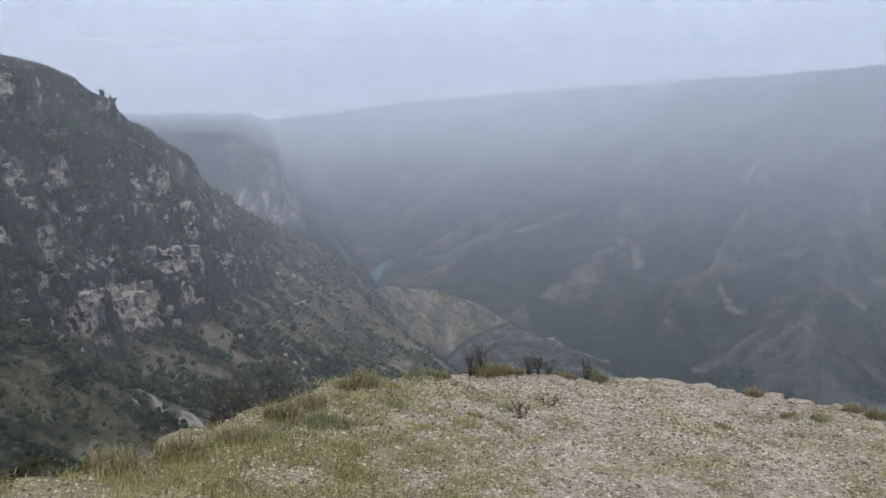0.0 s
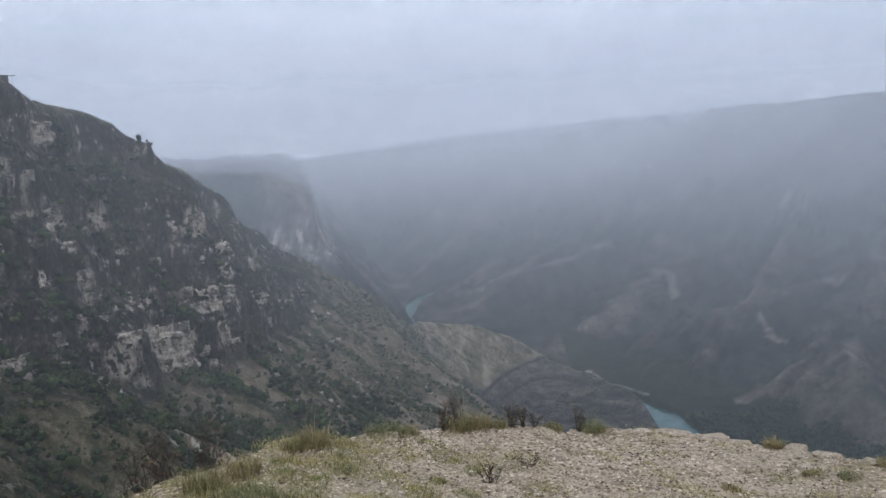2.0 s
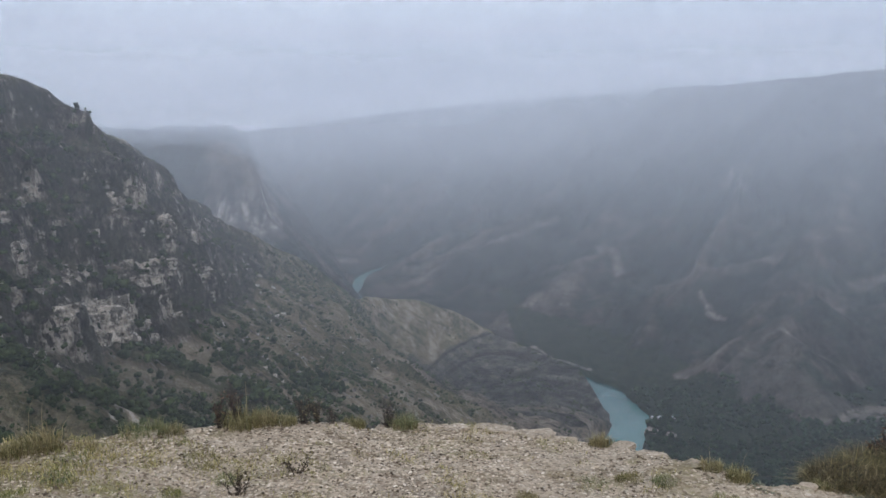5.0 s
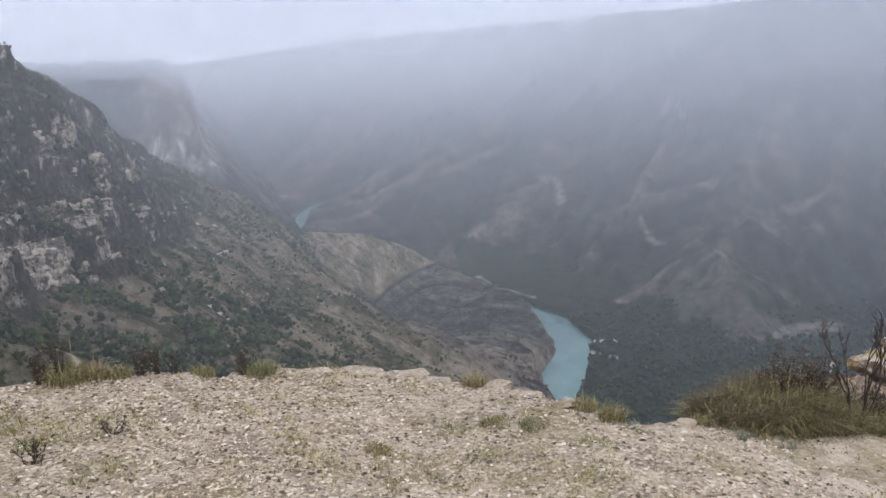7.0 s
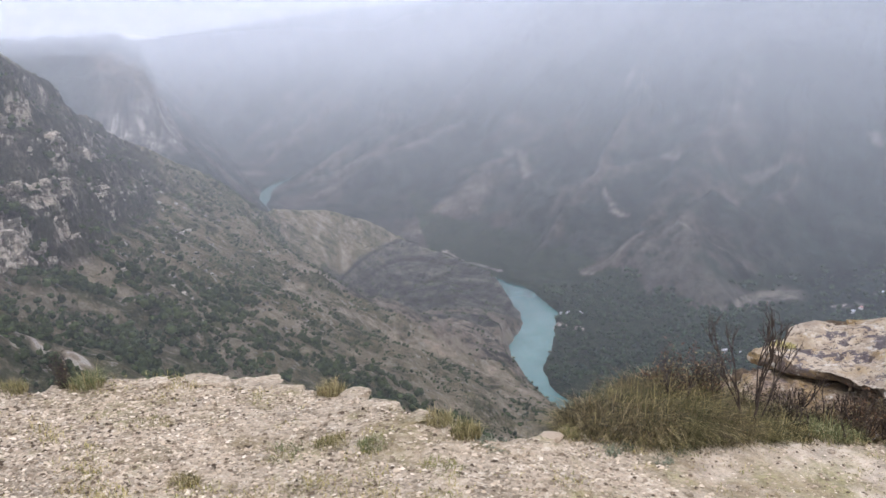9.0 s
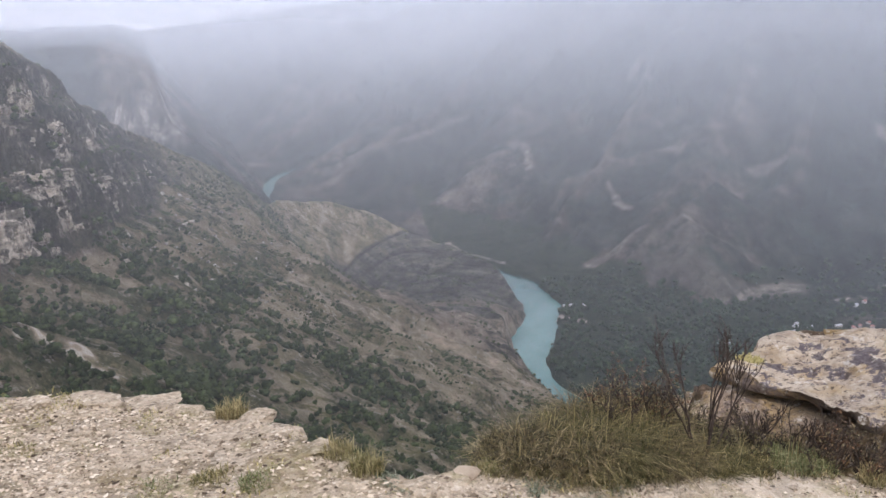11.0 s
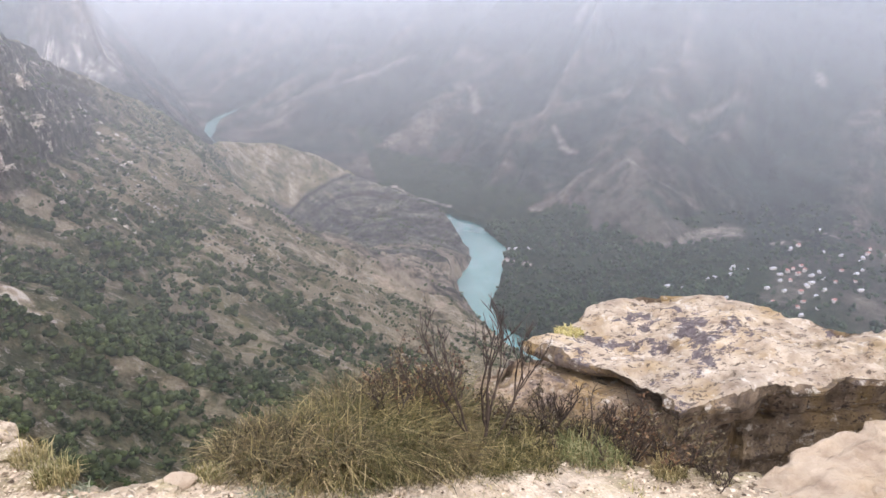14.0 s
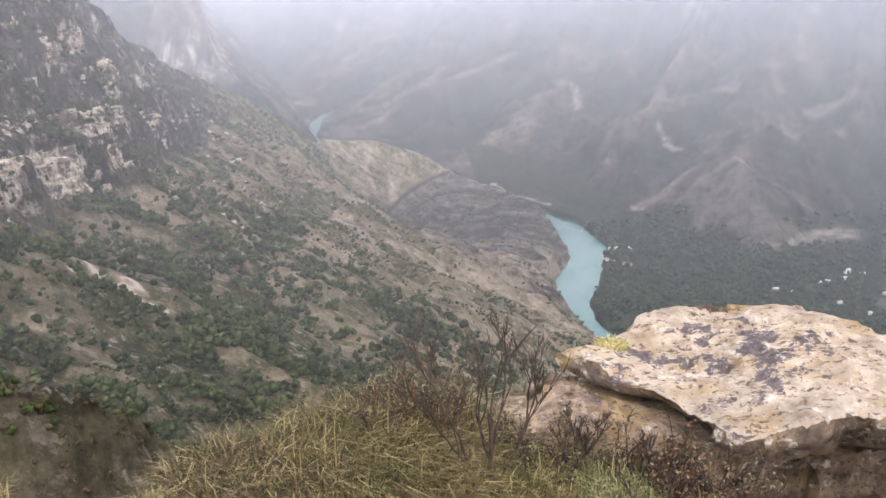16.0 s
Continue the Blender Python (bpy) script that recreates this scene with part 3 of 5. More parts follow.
def nose_mask(x, y, z):
    """The bare tan end of the ridge, above the track cut round it."""
    d, _ = line_distance(x, y, [(-75, 1480), (-10, 1540), (50, 1580), (128, 1590)])
    return (1 - smooth(110, 150, d)) * smooth(ROAD_Z, ROAD_Z + 5, z + 2 * fbm(x / 25, y / 25, 3, 331)) * smooth(-110, -70, x - 0.25 * (y - 1480)) * np.where(y > 1290, 1, 0)


def build_gorge():
    angles = np.radians(np.concatenate([np.arange(-180, -60, 6.0), np.arange(-60, -36, 1.0), np.arange(-36, 45, 0.125), np.arange(45, 60, 1.0), np.arange(60, 181, 6.0)]))
    reach = np.concatenate([np.geomspace(3.0, 40, 30)[:-1], np.geomspace(40, 200, 110)[:-1], np.geomspace(200, 420, 80)[:-1], np.geomspace(420, 1000, 220)[:-1], np.geomspace(1000, 2000, 190)[:-1], np.geomspace(2000, 4900, 140)])
    a, r = np.meshgrid(angles, reach)
    x, y = 3.0 + r * np.sin(a), 0.5 + r * np.cos(a)
    z, rock = terrain_height(x, y)
    _, bank = line_distance(x, y, RIVER)
    hill = (y < 1720) & ((bank < 0) | (y < 640)) & ~((x < np.interp(y, [p[1] for p in CREST], [p[0] for p in CREST]) - 25) & (y > 900))
    green = np.where(hill, green_mask(x, y, rock), np.where((z < -466) & (x > 200), 0.9 * (1 - smooth(700, 820, x)), 0.0))
    bare = pale_mask(x, y, PALE_FAR)
    pale = np.where(hill, np.maximum(pale_mask(x, y, PALE_HILL), 0.50 * bare_strips(x, y) * (1 - 0.45 * smooth(580, 720, y)) * (0.35 + 0.65 * smooth(420, 560, y))), bare * np.where(z < -480, 0.95, 0.40))
    green = np.where(hill, green, green * (1 - smooth(0.1, 0.4, bare)))
    crests = smooth(0.45, 1.15, rib_lines(x, y) + 0.3 * fbm(x / 25, y / 25, 3, 357)) * rib_zone(x, y)
    pale = np.maximum(pale, np.where(hill, 0.50 * crests, 0))
    green = np.where(hill, np.clip(green + 0.5 * gully_mask(x, y) - 0.4 * crests, 0, 1), green)
    nose = nose_mask(x, y, z)
    pale = np.maximum(pale, np.where(hill, nose * np.clip(0.24 + 0.36 * fbm(x / 12, y / 40, 4, 333), 0.03, 0.75), 0))
    green = green * (1 - 0.85 * nose)
    dark_flank = dark_flank_mask(x, y) * (1 - nose)
    way, _ = line_distance(x + 7 * fbm(x / 18, y / 18, 3, 337), y, [(-62, 585), (-20, 520), (25, 480), (62, 545), (95, 560)])
    meadow = np.where(hill, 0.75 * (1 - smooth(7, 20, way)), 0)
    green = green * (1 - 0.8 * meadow)
    d, side = line_distance(x, y, FOOT)
    ribs = np.clip(0.45 + 0.24 * (far_ribs(x, y, d * side) - 0.6) + 0.18 * fbm(x / 130, y / 130, 4, 335), 0, 1)
    near_spur = np.zeros(x.shape)
    for spur in SPURS:
        near_spur = np.maximum(near_spur, np.exp(-(line_distance(x, y, [p[:2] for p in spur])[0] / 90) ** 2))
    ribs = np.clip(ribs + 0.14 * near_spur - 0.25 * smooth(-330, -150, z), 0, 1)
    table = smooth(-120, -40, x + 0.215 * y) * (1 - smooth(60, 140, x + 0.215 * y)) * smooth(1560, 1640, y) * (1 - smooth(2300, 2500, y)) * smooth(-330, -200, z)
    ribs = np.maximum(ribs, 0.95 * table)
    close = smooth(240, 170, np.hypot(x, y))
    green, pale = green * (1 - close), np.maximum(pale, 0.15 * close)
    ob = grid_object("ground_gorge", x, y, z, [HILL, FAR], [("rock", np.maximum(rock, np.where(hill, scar_mask(x, y, z), 0))), ("green", green), ("pale", pale), ("scar", scar_mask(x, y, z)), ("dark_flank", dark_flank), ("ribs", ribs), ("meadow", meadow)], np.where(hill, 0, 1))
    return tagged(ob, "misty gorge with scrubby slopes and pale limestone cliffs", "ground", kind="structure")


gorge = build_gorge()


def crag_material():
    m, n, l = material("crag_limestone")
    b = shader(n, l, 0.92, 0.15)
    pos = place(n, l)
    beds = grain(n, l, place(n, l, (0.05, 0.05, 1.0)), 2.6, 5, 0.6)
    upright = grain(n, l, place(n, l, (1.0, 1.0, 0.22)), 2.4, 6, 0.66)
    mixed = math_node(n, l, "ADD", math_node(n, l, "MULTIPLY", beds, 0.45), math_node(n, l, "MULTIPLY", upright, 0.55))
    col = ramp(n, l, mixed, [(0.36, (0.085, 0.074, 0.06)), (0.46, (0.27, 0.235, 0.19)), (0.54, (0.43, 0.38, 0.31)), (0.66, (0.58, 0.52, 0.44))])
    stain = ramp(n, l, grain(n, l, place(n, l, (1.0, 1.0, 0.5)), 7, 7, 0.68), [(0.47, (1.0,)), (0.53, (0.0,))])
    col = blend(n, l, math_node(n, l, "MULTIPLY", stain, 0.85), col, (0.055, 0.050, 0.040))
    l.new(col, b.inputs["Base Color"])
    l.new(bump(n, l, mixed, 1.0, 2.5), b.inputs["Normal"])
    return m


CRAG = crag_material()


def limestone_crag(x, y, across, up, seed, facing=None):
    """A bedded bluff that stands out of the cliff: level beds, upright joints, ragged rim."""
    probe = np.array([x, x + 12.0, x - 12.0, x, x]), np.array([y, y, y, y + 12.0, y - 12.0])
    h = terrain_height(*probe)[0]
    out = Vector((h[2] - h[1], h[4] - h[3], 0)).normalized()
    out = (out * 0.55 + Vector((0.45, -0.89, 0)) * 0.45).normalized() if facing is None else Vector(facing).normalized()
    along = Vector((-out.y, out.x, 0))
    fine = 46 if across > 9 else 26
    u, v = np.meshgrid(np.linspace(-1, 1, fine), np.linspace(-1, 1, fine - 4))
    ragged = 0.30 * fbm(u * 2.6 + seed, v * 2.6, 4, 400 + seed)
    edge = np.maximum(np.abs(u), np.abs(v)) ** 1.5 + ragged
    stand = 1 - smooth(0.55, 0.85, edge)
    joint = np.round((u * across / 4.5 + 0.6 * value_noise(u * across / 3.0, v * 1.5, 410 + seed)) * 2) / 2
    depth = 0.16 * across * stand + 1.3 * value_noise(joint * 3.1, np.floor(v * up / 3.5 + 50) * 1.7, 420 + seed) + 0.7 * fbm(u * across / 2.5, v * up / 1.6, 3, 430 + seed)
    depth = depth - 0.10 * across + 0.15 * across * (1 - u * u) - 0.4 * v * up * 0.25 - (1 - stand) * 0.35 * across
    px = x + along.x * u * across + out.x * depth
    py = y + along.y * u * across + out.y * depth
    pz = h[0] + v * up
    ob = grid_object("limestone_crag", px, py, pz, [CRAG])
    ob.data.polygons.foreach_set("use_smooth", np.zeros(len(ob.data.polygons), bool))
    return tagged(ob, "pale bedded limestone bluff standing out of the dark cliff", "rock", group="bluffs of the cliff")


def build_crags():
    rng = random.Random(3)
    limestone_crag(-204, 526, 23, 16, 1, (0.72, -0.69, 0))
    limestone_crag(-203, 552, 9, 12, 2, (0.85, -0.5, 0))
    limestone_crag(-213, 488, 11, 12, 3, (0.6, -0.8, 0))
    for k, (cx, cy, cz, across, up) in enumerate(SCARS):
        if k not in (3, 4, 5):
            limestone_crag(cx, cy, across * 0.95, up * 0.9, 10 + k)
    placed = 0
    while placed < 120:
        x, y = rng.uniform(-292, -180), rng.uniform(395, 800)
        rock = float(terrain_height(np.array([x]), np.array([y]))[1][0])
        clear = x - np.interp(y, [p[1] for p in CREST], [p[0] for p in CREST])
        if rock > 0.55 and clear > 40:
            limestone_crag(x, y, rng.uniform(2.5, 8.0), rng.uniform(2.0, 6.5), 40 + placed)
            placed += 1


def build_outcrops():
    rng = random.Random(17)
    for k in range(90):
        y = rng.uniform(560, 930)
        x = np.interp(y, [560, 930], [-165, -200]) + rng.uniform(0, 150)
        limestone_crag(x, y, rng.uniform(1.6, 4.2), rng.uniform(1.0, 2.6), 200 + k)


build_crags()
build_outcrops()


def build_river():
    pts = np.array(RIVER, float)
    t = np.linspace(0, len(pts) - 1, 120)
    cx = np.interp(t, np.arange(len(pts)), pts[:, 0])
    cy = np.interp(t, np.arange(len(pts)), pts[:, 1])
    across = np.linspace(-60, 60, 5)
    dx, dy = np.gradient(cx), np.gradient(cy)
    ln = np.hypot(dx, dy)
    x = cx[:, None] - (dy / ln)[:, None] * across
    y = cy[:, None] + (dx / ln)[:, None] * across
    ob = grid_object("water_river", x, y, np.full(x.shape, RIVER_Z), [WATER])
    return tagged(ob, "turquoise river winding through the gorge floor", "river", kind="structure")


river = build_river()

RIM = [(-9, -9), (-7, -4), (-4.2, -0.8), (-2.4, 1.2), (-1.66, 2.15), (-1.16, 2.86), (-0.68, 3.75), (-0.40, 4.24), (0.0, 4.56), (0.55, 4.78), (1.0, 4.96), (1.4, 5.10),
       (2.06, 5.22), (2.36, 5.20), (2.50, 5.03), (2.78, 4.86), (2.96, 4.64), (3.10, 4.43), (3.25, 4.27), (3.40, 4.17), (3.50, 4.24), (3.68, 4.33), (3.85, 4.46),
       (4.3, 4.85), (5.0, 4.70), (5.25, 4.42), (5.9, 4.15), (7.0, 4.0), (9.0, 3.8), (12, 2)]


def clifftop_height(x, y):
    base = GROUND[0] + GROUND[1] * x + GROUND[2] * y
    d, side = line_distance(x + 0.07 * fbm(x / 0.3, y / 0.3, 3, 7), y + 0.07 * fbm(x / 0.3, y / 0.3, 3, 8), RIM)
    d = d * side                               # positive beyond the rim
    z = base + 0.035 * fbm(x / 0.8, y / 0.8, 4, 5) + 0.005 * fbm(x / 0.07, y / 0.07, 3, 6)
    z = z + 0.13 * np.exp(-((x - 3.35) ** 2 + (y - 4.2) ** 2) / 0.42)
    z = z + 0.055 * np.exp(-((x - 4.5) / 0.65) ** 2 - ((y - 4.22) / 0.3) ** 2)
    z = z - 0.025 * smooth(-0.5, 0.0, d) * (0.5 + 0.5 * value_noise(x / 0.5, y / 0.5, 9)) - np.where(d > 0, 4.0 * d + 26 * np.maximum(d - 0.25, 0), 0)
    return z, d


def trodden(x, y):
    """Where feet have worn the gravel to pale sand."""
    return smooth(3.55, 4.35, x + 0.35 * fbm(x / 0.5, y / 0.5, 4, 341)) * (1 - smooth(-0.42, -0.12, clifftop_height(x, y)[1])) * (0.8 + 0.2 * value_noise(x / 0.2, y / 0.2, 343))


def build_clifftop():
    gx = np.concatenate([np.linspace(-14, -3, 30)[:-1], np.arange(-3, 8, 0.036), np.linspace(8, 16, 20)])
    gy = np.concatenate([np.linspace(-14, -1, 30)[:-1], np.arange(-1, 5.7, 0.036), np.linspace(5.72, 12, 26)])
    x, y = np.meshgrid(gx, gy)
    z, d = clifftop_height(x, y)
    ob = grid_object("ground_clifftop", x, y, z, [CLIFFTOP], [("turf", 1 - smooth(-0.9, 0.9, x + 0.25 * (y - 3.5))), ("path", trodden(x, y))])
    return tagged(ob, "pale gravelly limestone clifftop with sparse dry grass", "ground", kind="structure")


clifftop = build_clifftop()


def build_mist():
    """Veils of mist one behind the other down the gorge."""
    reach = [230 * 1.135**k for k in range(23)]
    for k, r in enumerate(reach):
        a = np.radians(np.linspace(-80, 80, 65))
        h = np.linspace(-640, 520, 9)
        aa, hh = np.meshgrid(a, h)
        rr = r * (1 + 0.05 * np.sin(3 * aa + k * 1.7) + 0.03 * np.sin(hh / 130 + k))
        ob = grid_object("mist", rr * np.sin(aa), rr * np.cos(aa), hh, [mist_material(0.135 * r * (0.82 + 0.18 * float(smooth(500, 1300, np.array(r))) + 0.35 * float(smooth(1500, 2600, np.array(r)))))])
        tagged(ob, "thin grey mist hanging in the gorge under low cloud", "mist", group="mist in the gorge", kind="stuff")


build_mist()


# ---- trees and scrub of the slopes ----
def leaf_material(name, dark, light, size):
    m, n, l = material(name)
    b = shader(n, l, 0.8, 0.15)
    g = n.new("ShaderNodeNewGeometry")
    each = ramp(n, l, g.outputs["Random Per Island"], [(0.0, dark), (1.0, light)])
    tint = ramp(n, l, grain(n, l, place(n, l), size, 5, 0.65), [(0.32, (0.6, 0.66, 0.6)), (0.68, (1.35, 1.3, 1.15))])
    l.new(blend(n, l, 1.0, each, tint, "MULTIPLY"), b.inputs["Base Color"])
    return m


LEAF_DARK = leaf_material("scrub_leaf", (0.016, 0.025, 0.009), (0.052, 0.069, 0.026), 25)
LEAF_BROWN = leaf_material("brown_scrub_leaf", (0.030, 0.027, 0.014), (0.080, 0.064, 0.036), 14)
LEAF_VALLEY = leaf_material("valley_leaf", (0.012, 0.024, 0.011), (0.025, 0.042, 0.019), 40)


def bark_material():
    m, n, l = material("grey_bark")
    b = shader(n, l, 0.9, 0.1)
    l.new(ramp(n, l, grain(n, l, place(n, l, (1, 1, 0.2)), 0.05, 5), [(0.3, (0.05, 0.042, 0.034)), (0.7, (0.16, 0.14, 0.115))]), b.inputs["Base Color"])
    return m


BARK = bark_material()


def raw_mesh(name, verts, faces, mat, shade=False):
    """A mesh from numpy arrays; faces all have the same count of corners."""
    me = bpy.data.meshes.new(name)
    faces = np.asarray(faces, np.int32)
    me.vertices.add(len(verts))
    me.vertices.foreach_set("co", np.asarray(verts, np.float32).ravel())
    me.loops.add(faces.size)
    me.loops.foreach_set("vertex_index", faces.ravel())
    me.polygons.add(len(faces))
    me.polygons.foreach_set("loop_start", np.arange(0, faces.size, faces.shape[1], dtype=np.int32))
    me.polygons.foreach_set("use_smooth", np.full(len(faces), shade))
    me.materials.append(mat)
    me.update()
    return me


def lump_quads():
    """A rounded cube of 24 quads, as a small ball of foliage."""
    key, verts, faces = {}, [], []
    for axis in range(3):
        for sign in (-1, 1):
            for i in (-1, 0):
                for j in (-1, 0):
                    quad = []
                    for di, dj in ((0, 0), (1, 0), (1, 1), (0, 1)):
                        p = [0, 0, 0]
                        p[axis], p[(axis + 1) % 3], p[(axis + 2) % 3] = sign, i + di, j + dj
                        if tuple(p) not in key:
                            key[tuple(p)] = len(verts)
                            verts.append(Vector(p).normalized())
                        quad.append(key[tuple(p)])
                    faces.append(quad if sign > 0 else quad[::-1])
    return np.array(verts), np.array(faces)


LUMP_V, LUMP_F = lump_quads()


def crown(rng, leaves, lobes):
    """Uneven lobes of foliage about one metre across with leaf clumps standing out of them."""
    centre = np.c_[rng.normal(0, 0.20, (lobes, 2)), rng.uniform(0.18, 0.50, lobes)]
    size = rng.uniform(0.19, 0.33, lobes)
    cores = []
    for c, s in zip(centre, size):
        bumps = 1 + rng.uniform(-0.26, 0.16, len(LUMP_V))
        cores.append(c + LUMP_V * (s * bumps)[:, None] * np.array([1.0, 1.0, 0.9]))
    core = np.concatenate(cores)
    core[:, 2] = np.maximum(core[:, 2], -0.05)
    core_faces = np.concatenate([LUMP_F + k * len(LUMP_V) for k in range(lobes)])
    which = rng.integers(0, lobes, leaves)
    way = rng.normal(0, 1, (leaves, 3))
    way /= np.linalg.norm(way, axis=1)[:, None]
    way[:, 2] = np.where(way[:, 2] < -0.3, -way[:, 2], way[:, 2])
    mid = centre[which] + way * (size[which] * rng.uniform(0.85, 1.18, leaves))[:, None]
    mid[:, 2] = np.maximum(mid[:, 2], 0.02)
    turn = rng.normal(0, 1, (leaves, 3)) + np.array([0, 0, 0.8])
    nrm = way + 0.6 * turn / np.linalg.norm(turn, axis=1)[:, None]
    nrm /= np.linalg.norm(nrm, axis=1)[:, None]
    a = np.cross(nrm, rng.normal(0, 1, (leaves, 3)))
    a /= np.linalg.norm(a, axis=1)[:, None]
    b = np.cross(nrm, a)
    r = rng.uniform(0.035, 0.075, leaves)[:, None] * (80 / max(leaves, 40)) ** 0.45
    corners = np.stack([mid - r * a - 0.6 * r * b, mid + r * a - 0.7 * r * b, mid + 0.8 * r * a + r * b, mid - 0.9 * r * a + 0.8 * r * b], 1)
    verts = np.concatenate([core, corners.reshape(-1, 3)])
    return verts, np.concatenate([core_faces, len(core) + np.arange(4 * leaves).reshape(-1, 4)])


def forest(name, label, places, sizes, leaves, lobes, mat, seed):
    """Many crowns as one object."""
    rng = np.random.default_rng(seed)
    made = [crown(rng, leaves, lobes) for _ in range(12)]
    kinds, quads = np.stack([v for v, _ in made]), made[0][1]
    pick = rng.integers(0, 12, len(places))
    ang = rng.uniform(0, 2 * np.pi, len(places))
    c, s = np.cos(ang)[:, None], np.sin(ang)[:, None]
    v = kinds[pick]
    x = (v[..., 0] * c - v[..., 1] * s) * sizes[:, None] + places[:, 0:1]
    y = (v[..., 0] * s + v[..., 1] * c) * sizes[:, None] + places[:, 1:2]
    z = v[..., 2] * sizes[:, None] * rng.uniform(0.75, 1.15, len(places))[:, None] + places[:, 2:3] - 0.03 * sizes[:, None]
    verts = np.stack([x, y, z], -1).reshape(-1, 3)
    faces = (np.arange(len(places))[:, None, None] * kinds.shape[1] + quads[None]).reshape(-1, 4)
    ob = new(name, raw_mesh(name, verts, faces, mat, True))
    return tagged(ob, label, "trees", kind="stuff")


def hill_places(count, seed, box, floor_only=False):
    rng = np.random.default_rng(seed)
    x, y = rng.uniform(box[0], box[1], count), rng.uniform(box[2], box[3], count)
    z, rock = terrain_height(x, y)
    _, bank = line_distance(x, y, RIVER)
    d, _ = line_distance(x, y, RIVER)
    if floor_only:
        thick = 0.9 * (1 - 0.75 * smooth(640, 760, x)) * (0.3 + 0.7 * smooth(40, 95, np.hypot(x - 725, y - 1015))) * (0.75 + 0.5 * fbm(x / 50, y / 50, 3, 171))
        keep = (bank > 0) & (d > 34) & (z < -462) & (rng.uniform(0, 1, count) < thick) & (pale_mask(x, y, PALE_FAR) < 0.3)
    else:
        crest = np.array(CREST, float)
        s = x - np.interp(y, crest[:, 1], crest[:, 0])
        thick = (0.10 + 1.25 * green_mask(x, y, rock)) * smooth(-0.75, 0.1, fbm(x / 34, y / 26, 4, 161)) + 0.13 + 0.08 * smooth(650, 760, y) + 0.12 * rock - 0.6 * pale_mask(x, y, PALE_HILL)
        thick = thick * (1 - 0.8 * nose_mask(x, y, z)) * (1 - 0.7 * dark_flank_mask(x, y)) + 0.8 * gully_mask(x, y)
        keep = (bank < 0) & (s > 6) & (d > 45) & (z > -492) & (rng.uniform(0, 1, count) < thick) & (np.hypot(x, y) > 215)
    return np.c_[x, y, z][keep], rng


def plant_slopes():
    near, rng = hill_places(14000, 5, (-330, 160, 200, 700))
    size = rng.uniform(4.8, 11.5, len(near)) * (0.85 + 0.3 * fbm(near[:, 0] / 40, near[:, 1] / 40, 2, 181))
    size = np.maximum(size, 2.2) * (0.28 + 0.72 * smooth(60, 260, np.hypot(near[:, 0], near[:, 1])))
    size = size * (0.40 + 0.60 * smooth(0.25, 0.8, green_mask(near[:, 0], near[:, 1], 0 * near[:, 0])))
    order = np.argsort(np.hypot(near[:, 0], near[:, 1] - 300))
    single, rest = order[:220], order[220:]
    first = np.hypot(near[rest, 0], near[rest, 1]) < 400
    forest("hillside_scrub", "dark green scrub oaks covering the nearer hillside", near[rest][first], size[rest][first], 26, 3, LEAF_DARK, 1)
    forest("upper_scrub", "dark green scrub oaks below the cliffs", near[rest][~first], size[rest][~first], 15, 2, LEAF_DARK, 8)
    far, rng2 = hill_places(30000, 6, (-320, 330, 690, 1720))
    forest("ridge_scrub", "sparse dark scrub along the far ribs of the hillside", far, 1.6 + 5.4 * rng2.uniform(0, 1, len(far)) ** 1.8, 8, 2, LEAF_DARK, 2)
    low, rng3 = hill_places(10500, 7, (290, 1050, 640, 1420), True)
    forest("valley_wood", "dark green woodland on the flat valley floor", low, rng3.uniform(8, 15, len(low)), 8, 2, LEAF_VALLEY, 3)
    rng5 = np.random.default_rng(9)
    ax, ad = np.radians(rng5.uniform(-48, 8, 4200)), rng5.uniform(40, 235, 4200)
    bx, by = ad * np.sin(ax), ad * np.cos(ax)
    bz = terrain_height(bx, by)[0]
    some = fbm(bx / 9, by / 9, 3, 191) > -0.35
    forest("cliff_scrub", "brownish low scrub on the steep ground under the clifftop", np.c_[bx, by, bz][some], rng5.uniform(0.7, 2.4, int(some.sum())) * (0.7 + 0.5 * smooth(60, 220, ad[some])), 24, 2, LEAF_BROWN, 4)
    dx, dy = ad[::-1] * np.sin(ax), ad[::-1] * np.cos(ax)
    dz = terrain_height(dx, dy)[0]
    few = (fbm(dx / 7, dy / 7, 3, 195) > 0.0) & (np.hypot(dx, dy) > 60)
    forest("green_cliff_scrub", "dark green low scrub on the steep ground under the clifftop", np.c_[dx, dy, dz][few], rng5.uniform(0.8, 2.6, int(few.sum())), 26, 3, LEAF_DARK, 14)
    # the nearest ones stand alone
    kinds = []
    for k in range(6):
        rng4 = np.random.default_rng(40 + k)
        v, quads = crown(rng4, 60, 5)
        crown_mesh = raw_mesh("crown", v, quads, LEAF_DARK, True)
        bm = bmesh.new()
        for n_limb, (top, spread) in enumerate(((0.34, 0.0), (0.42, 0.16), (0.38, 0.2), (0.4, 0.15))):
            a0 = n_limb * 2.1 + k
            foot, head = Vector((0, 0, -0.06 if n_limb == 0 else 0.14)), Vector((spread * math.cos(a0), spread * math.sin(a0), top))
            ret = bmesh.ops.create_cone(bm, segments=6, radius1=0.03 if n_limb == 0 else 0.016, radius2=0.008, depth=(head - foot).length)
            bmesh.ops.transform(bm, verts=ret["verts"], matrix=Matrix.Translation((foot + head) / 2) @ (head - foot).to_track_quat("Z", "Y").to_matrix().to_4x4())
        trunk_mesh = bpy.data.meshes.new("trunk")
        bm.to_mesh(trunk_mesh)
        bm.free()
        trunk_mesh.materials.append(BARK)
